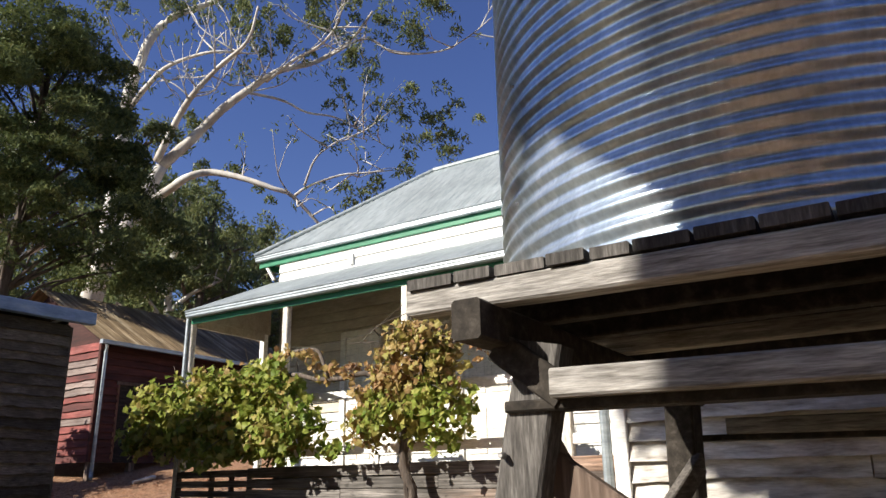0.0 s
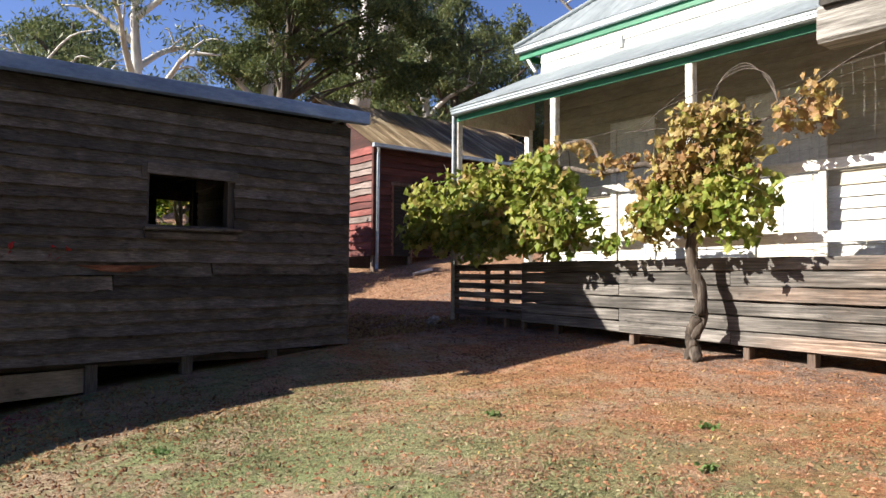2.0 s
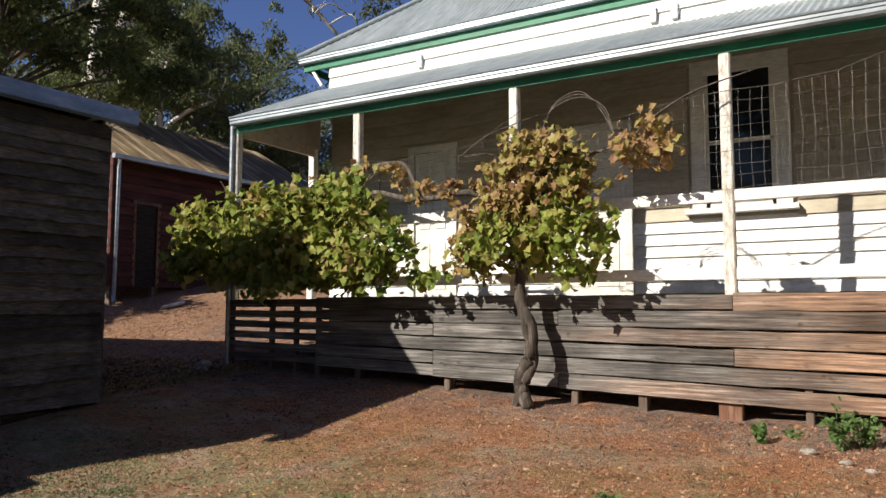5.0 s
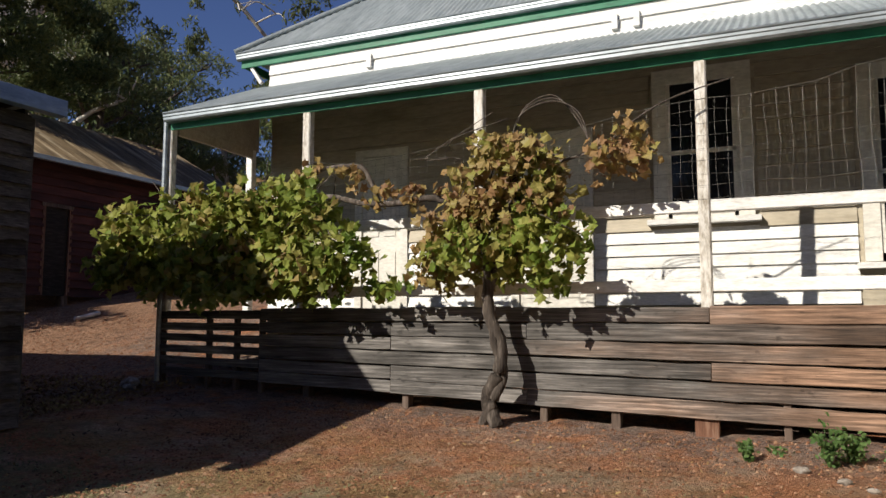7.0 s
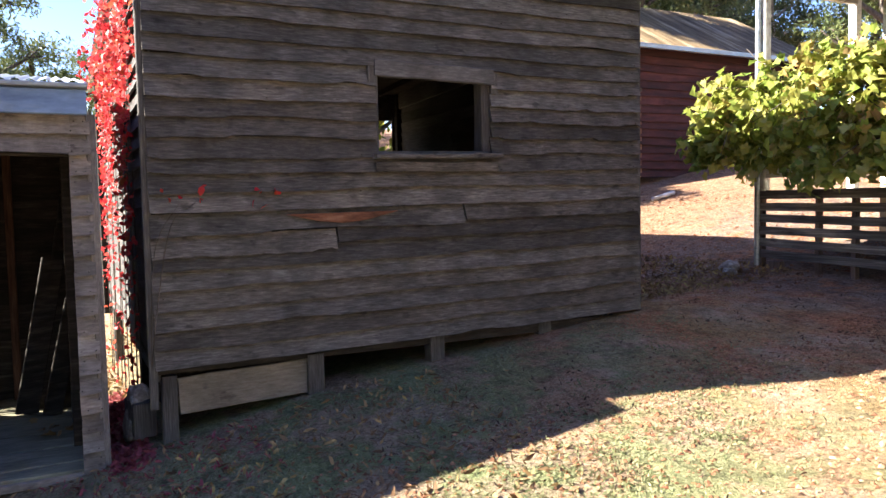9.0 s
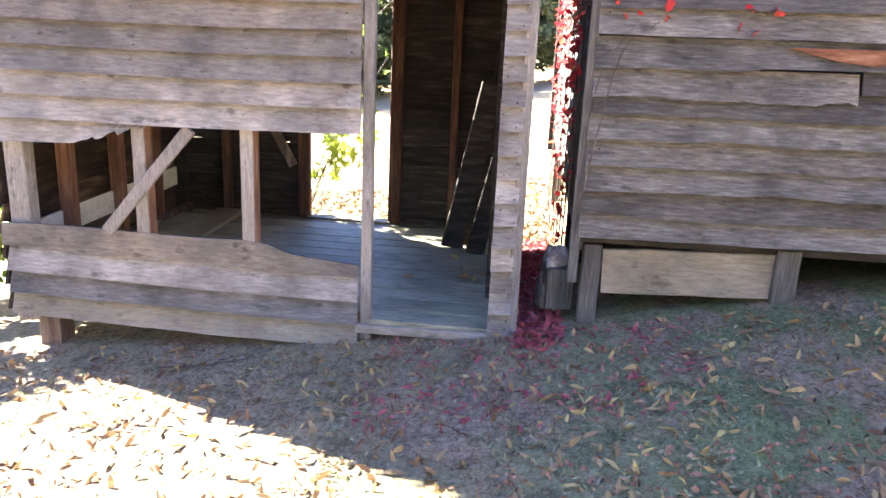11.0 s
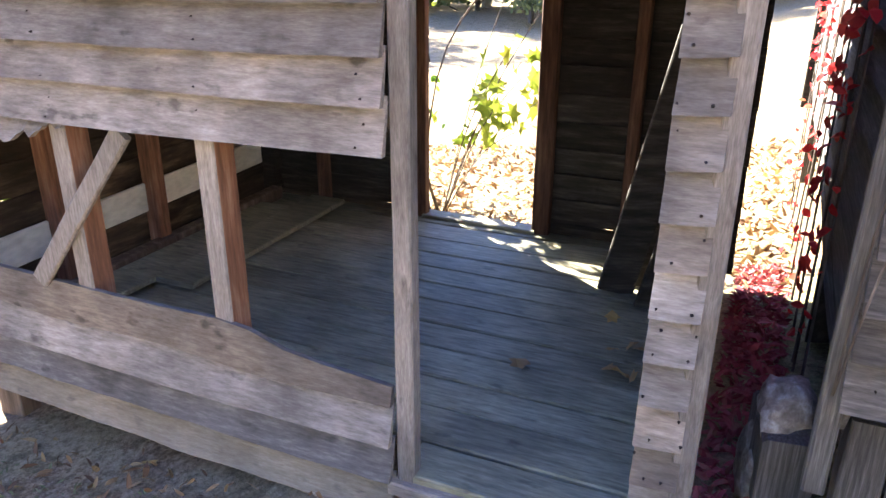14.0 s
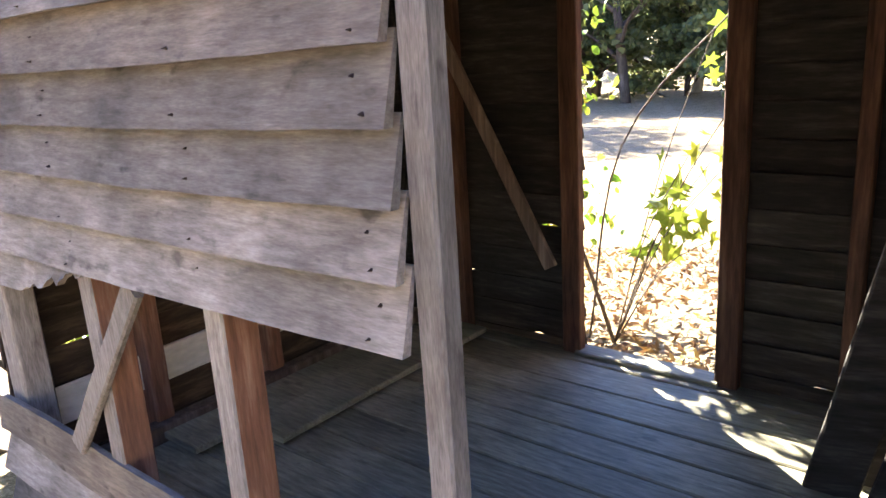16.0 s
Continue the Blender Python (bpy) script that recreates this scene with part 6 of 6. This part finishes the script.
# ---- litter on the ground ----
def scatter(name, n, box, size, material, shape, label, hole=None):
    r = np.random.default_rng(len(name) * 7 + n)
    pts = []
    while len(pts) < n:
        x, y = r.uniform(box[0], box[1]), r.uniform(box[2], box[3])
        if hole and hole(x, y):
            continue
        pts.append((x, y, g(x, y) + 0.012))
    ob = leaf_part(name, pts, r.uniform(size[0], size[1], n), shape, material, None, r, (0, 0, 1.3), 0.0, "stuff")
    return tagged(ob, label, "litter")


inside = lambda x, y: (x < -8.85 and (-2 < y < 0.96 and x > -11.1 or 1.32 < y < 5.4 and x > -14.0)) or y > 7.8
scatter("fallen_leaves", 3200, (-8.95, -3.0, -2.6, 7.7), (0.015, 0.04), litter_leaf, POINTED, "dry fallen leaves scattered over the yard", inside)
scatter("leaf_litter", 5200, (-15.5, -11.1, -3.5, 3.0), (0.05, 0.12), litter_leaf, POINTED, "thick dry leaf litter behind the sheds", inside)
scatter("red_fallen_leaves", 1300, (-11.5, -8.55, 1.02, 1.27), (0.04, 0.09), red_litter, POINTED, "fallen red leaves heaped between the sheds", None)
scatter("red_leaf_scatter", 460, (-8.75, -7.7, 0.3, 1.9), (0.022, 0.06), red_litter, POINTED, "scattered red leaves before the sheds", inside)
scatter("shed_litter", 3600, (-8.75, -6.3, -2.6, 3.2), (0.015, 0.078), litter_leaf, POINTED, "dry brown and yellow leaves before the sheds", inside)
scatter("slope_litter", 6500, (-16, -9.0, 5.6, 11), (0.04, 0.09), litter_leaf, POINTED, "dry leaves on the slope below the red shed", inside)
scatter("yard_litter", 4800, (-7, 1.0, 0.8, 7.7), (0.008, 0.022), litter_leaf, POINTED, "small dry leaves and chips on the red earth", None)
chip_mat = leafmat("bark_chip", ((0.03, 0.02, 0.015), (0.07, 0.045, 0.03), (0.13, 0.085, 0.055)), 0.0, 0.9)
scatter("bark_chips", 5200, (-8.2, 1.0, 0.8, 7.7), (0.012, 0.04), chip_mat, POINTED, "dark chips of bark and twigs on the earth", inside)
for i, (x, y, s) in enumerate(((-3.55, 5.1, 0.12), (-2.3, 7.2, 0.2), (-2.75, 7.3, 0.14), (-1.9, 7.25, 0.2), (-4.9, 4.3, 0.07), (-3.0, 4.2, 0.07), (-6.1, 2.2, 0.08))):
    wd = thing("weed", (x, y, g(x, y)), "small green weed growing in the bare earth", "weed", "weeds in the yard")
    n = 44
    p = np.column_stack([R.normal(x, s * 0.4, n), R.normal(y, s * 0.4, n), g(x, y) + np.abs(R.normal(0.01, s * 0.2, n))])
    leaf_part("foliage", p, R.uniform(0.02, 0.05, n), OVAL, weed_leaf, wd, R, (0, 0, 1), 0, "stuff")
for x, y, hgt, k in ((-2.42, 6.95, 0.3, 5), (-2.25, 7.1, 0.22, 6), (-2.95, 7.0, 0.14, 7)):
    wd = thing("weed", (x, y, g(x, y)), "leafy grey-green weed at the foot of the skirt boards", "weed", "weeds in the yard")
    r = np.random.default_rng(k)
    st, tips = ([], []), []
    for q in range(9):
        e = Vector((x, y, g(x, y))) + Vector((r.uniform(-0.5, 0.5) * hgt, r.uniform(-0.5, 0.5) * hgt, hgt * r.uniform(0.6, 1.1)))
        tips += limb(st, [(x, y, g(x, y) - 0.01), (x + (e.x - x) * 0.4, y + (e.y - y) * 0.4, g(x, y) + hgt * 0.45), e], 0.004, 0.002, 4, 4)[2:]
    tagged(part_data("stems", st[0], st[1], weed_leaf, wd), kind="stuff")
    p = np.array([tuple(q) for q in tips])
    p = p[r.integers(0, len(p), 190)] + r.normal(size=(190, 3)) * hgt * 0.09
    leaf_part("foliage", p, r.uniform(0.03, 0.06, 190), OVAL, weed_leaf, wd, r, (0, -0.3, 0.8), 0.2, "stuff")
for x, y, k in ((-2.35, 6.5, 0.036), (-2.2, 6.35, 0.029), (-2.05, 6.6, 0.046), (-2.6, 6.75, 0.04), (-1.9, 6.2, 0.033), (-9.62, 7.45, 0.09), (-9.5, 7.3, 0.06)):
    rk = part("stone", rock_bm((x, y, g(x, y) + k * 0.35), (k * 1.3, k, k * 0.75), x * 9, 0.3), stone, None, "", True)
    tagged(rk, "pale rough stone lying on the earth", "stone", "stones by the skirt")
gr = np.random.default_rng(88)
tufts = []
for k in range(420):
    cx0, cy0 = gr.uniform(-7.8, -2.2), gr.uniform(0.9, 4.3)
    if noise.noise(Vector((cx0 * 0.8, cy0 * 0.8, 4.0))) + 0.12 < -0.05 * cx0 - 0.25:
        continue
    n = int(gr.uniform(20, 70))
    px, py = gr.normal(cx0, 0.09, n), gr.normal(cy0, 0.07, n)
    tufts += [(a, b, g(a, b) + 0.008) for a, b in zip(px, py)]
for k in range(90):
    cx0, cy0 = gr.uniform(-8.6, -6.5), gr.uniform(-0.8, 5.0)
    n = int(gr.uniform(15, 45))
    px, py = gr.normal(cx0, 0.07, n), gr.normal(cy0, 0.09, n)
    tufts += [(a, b, g(a, b) + 0.006) for a, b in zip(px, py)]
grass = leaf_part("short_grass", tufts, gr.uniform(0.012, 0.034, len(tufts)), POINTED, grass_mat, None, gr, (0, 0, 0.9), 0.0, "stuff")
tagged(grass, "sparse short grass and moss on the bare yard", "grass")
sticks = [((-13.85, 10.2), (-13.9, 10.75), 0.04), ((-8.48, -0.9), (-8.58, -0.42), 0.004)]
for (x0, y0), (x1, y1), r0 in sticks:
    v, f = tube_data(spline([(x0, y0, g(x0, y0) + r0), ((x0 + x1) / 2 + 0.03, (y0 + y1) / 2, g((x0 + x1) / 2, (y0 + y1) / 2) + r0 * 1.3), (x1, y1, g(x1, y1) + r0)], 4), [r0] * 9, 6, 0.1)
    tagged(part_data("stick", v, f, gum_bark if r0 > 0.01 else stump_wood, None, "", True), "pale dry stick lying on the ground", "stick", "sticks on the ground")
for i in range(11):
    x, y = rng.uniform(-10.6, -9.0), rng.uniform(0.3, 0.85)
    if i < 7:
        x, y = rng.uniform(-10.0, -9.6), rng.uniform(0.55, 0.85)
    v, f = leaves_data([(x, y, 0.105)], [rng.uniform(0.05, 0.1)], LOBED, np.random.default_rng(300 + i), (0, 0, 3.0), 0)
    tagged(part_data("fallen_leaf", v.tolist(), f.tolist(), litter_leaf), "curled fallen leaf on the shed floor", "leaf", "leaves on the shed floor")
scrub = random_tree("scrub_bush", (-36, -8, g(-36, -8)), 5.5, 90, gum_leaf, dark_bark, 6000, 0.3, "dense grey-green bush at the edge of the clearing", 0.42, 0.05, 14, OVAL, 0.8)
tagged(scrub, group="bushes at the edge of the clearing")
for i in range(16):
    az = radians(88 + 3.4 * i)
    d = wr.uniform(33, 40)
    x, y = -8 - d * math.sin(az), 1 + d * math.cos(az)
    c = copy_thing(scrub, pose(x, y, g(x, y) - 0.3, 0, 0, wr.uniform(0, 360)))
    k = wr.uniform(0.8, 1.3)
    c.scale = (k * 1.2, k * 1.2, k)


# small stones and short grass of the yard
def pebbles(name, n, box, size, material, label):
    r = np.random.default_rng(n)
    x, y = r.uniform(box[0], box[1], n), r.uniform(box[2], box[3], n)
    c = np.array([(a, b, g(a, b) + 0.002) for a, b in zip(x, y)])
    octa = np.array(((1, 0, 0), (0, 1, 0), (-1, 0, 0), (0, -1, 0), (0, 0, 0.7), (0, 0, -0.5)), float)
    sz = r.uniform(size[0], size[1], n) * r.uniform(0.5, 1, n)
    v = c[:, None, :] + octa[None] * sz[:, None, None] * r.uniform(0.6, 1.3, (n, 6, 1))
    tri = np.array(((0, 1, 4), (1, 2, 4), (2, 3, 4), (3, 0, 4), (1, 0, 5), (2, 1, 5), (3, 2, 5), (0, 3, 5)))
    f = (np.arange(n)[:, None, None] * 6 + tri[None]).reshape(-1, 3)
    return tagged(part_data(name, v.reshape(-1, 3).tolist(), f.tolist(), material), label, "gravel", kind="stuff")


gravel_mat = leafmat("gravel", ((0.08, 0.04, 0.024), (0.2, 0.09, 0.048), (0.34, 0.17, 0.095), (0.42, 0.3, 0.2)), 0.0, 0.9)
pebbles("gravel", 20000, (-7.5, 0.8, 1.0, 7.7), (0.006, 0.024), gravel_mat, "loose reddish gravel and clods on the yard")
pebbles("slope_gravel", 5000, (-15.5, -8.6, 5.6, 11.0), (0.01, 0.035), gravel_mat, "loose stones on the slope below the red shed")
r = np.random.default_rng(44)
gp = []
while len(gp) < 15000:
    x, y = r.uniform(-8.6, -0.4), r.uniform(-1.5, 6.0)
    if noise.noise((x * 0.9, y * 0.9, 2.0)) + 0.5 * noise.noise((x * 2.6, y * 2.6, 8.0)) > 0.05 + 0.09 * max(0, y - 3) + r.uniform(-0.25, 0.25):
        gp.append((x, y, g(x, y) + 0.006))
tagged(leaf_part("short_grass", gp, r.uniform(0.015, 0.04, len(gp)), BLADE, grass_mat, None, r, (0, 0, 0.4), -0.6, "stuff"), "short sparse green grass on the yard", "grass")
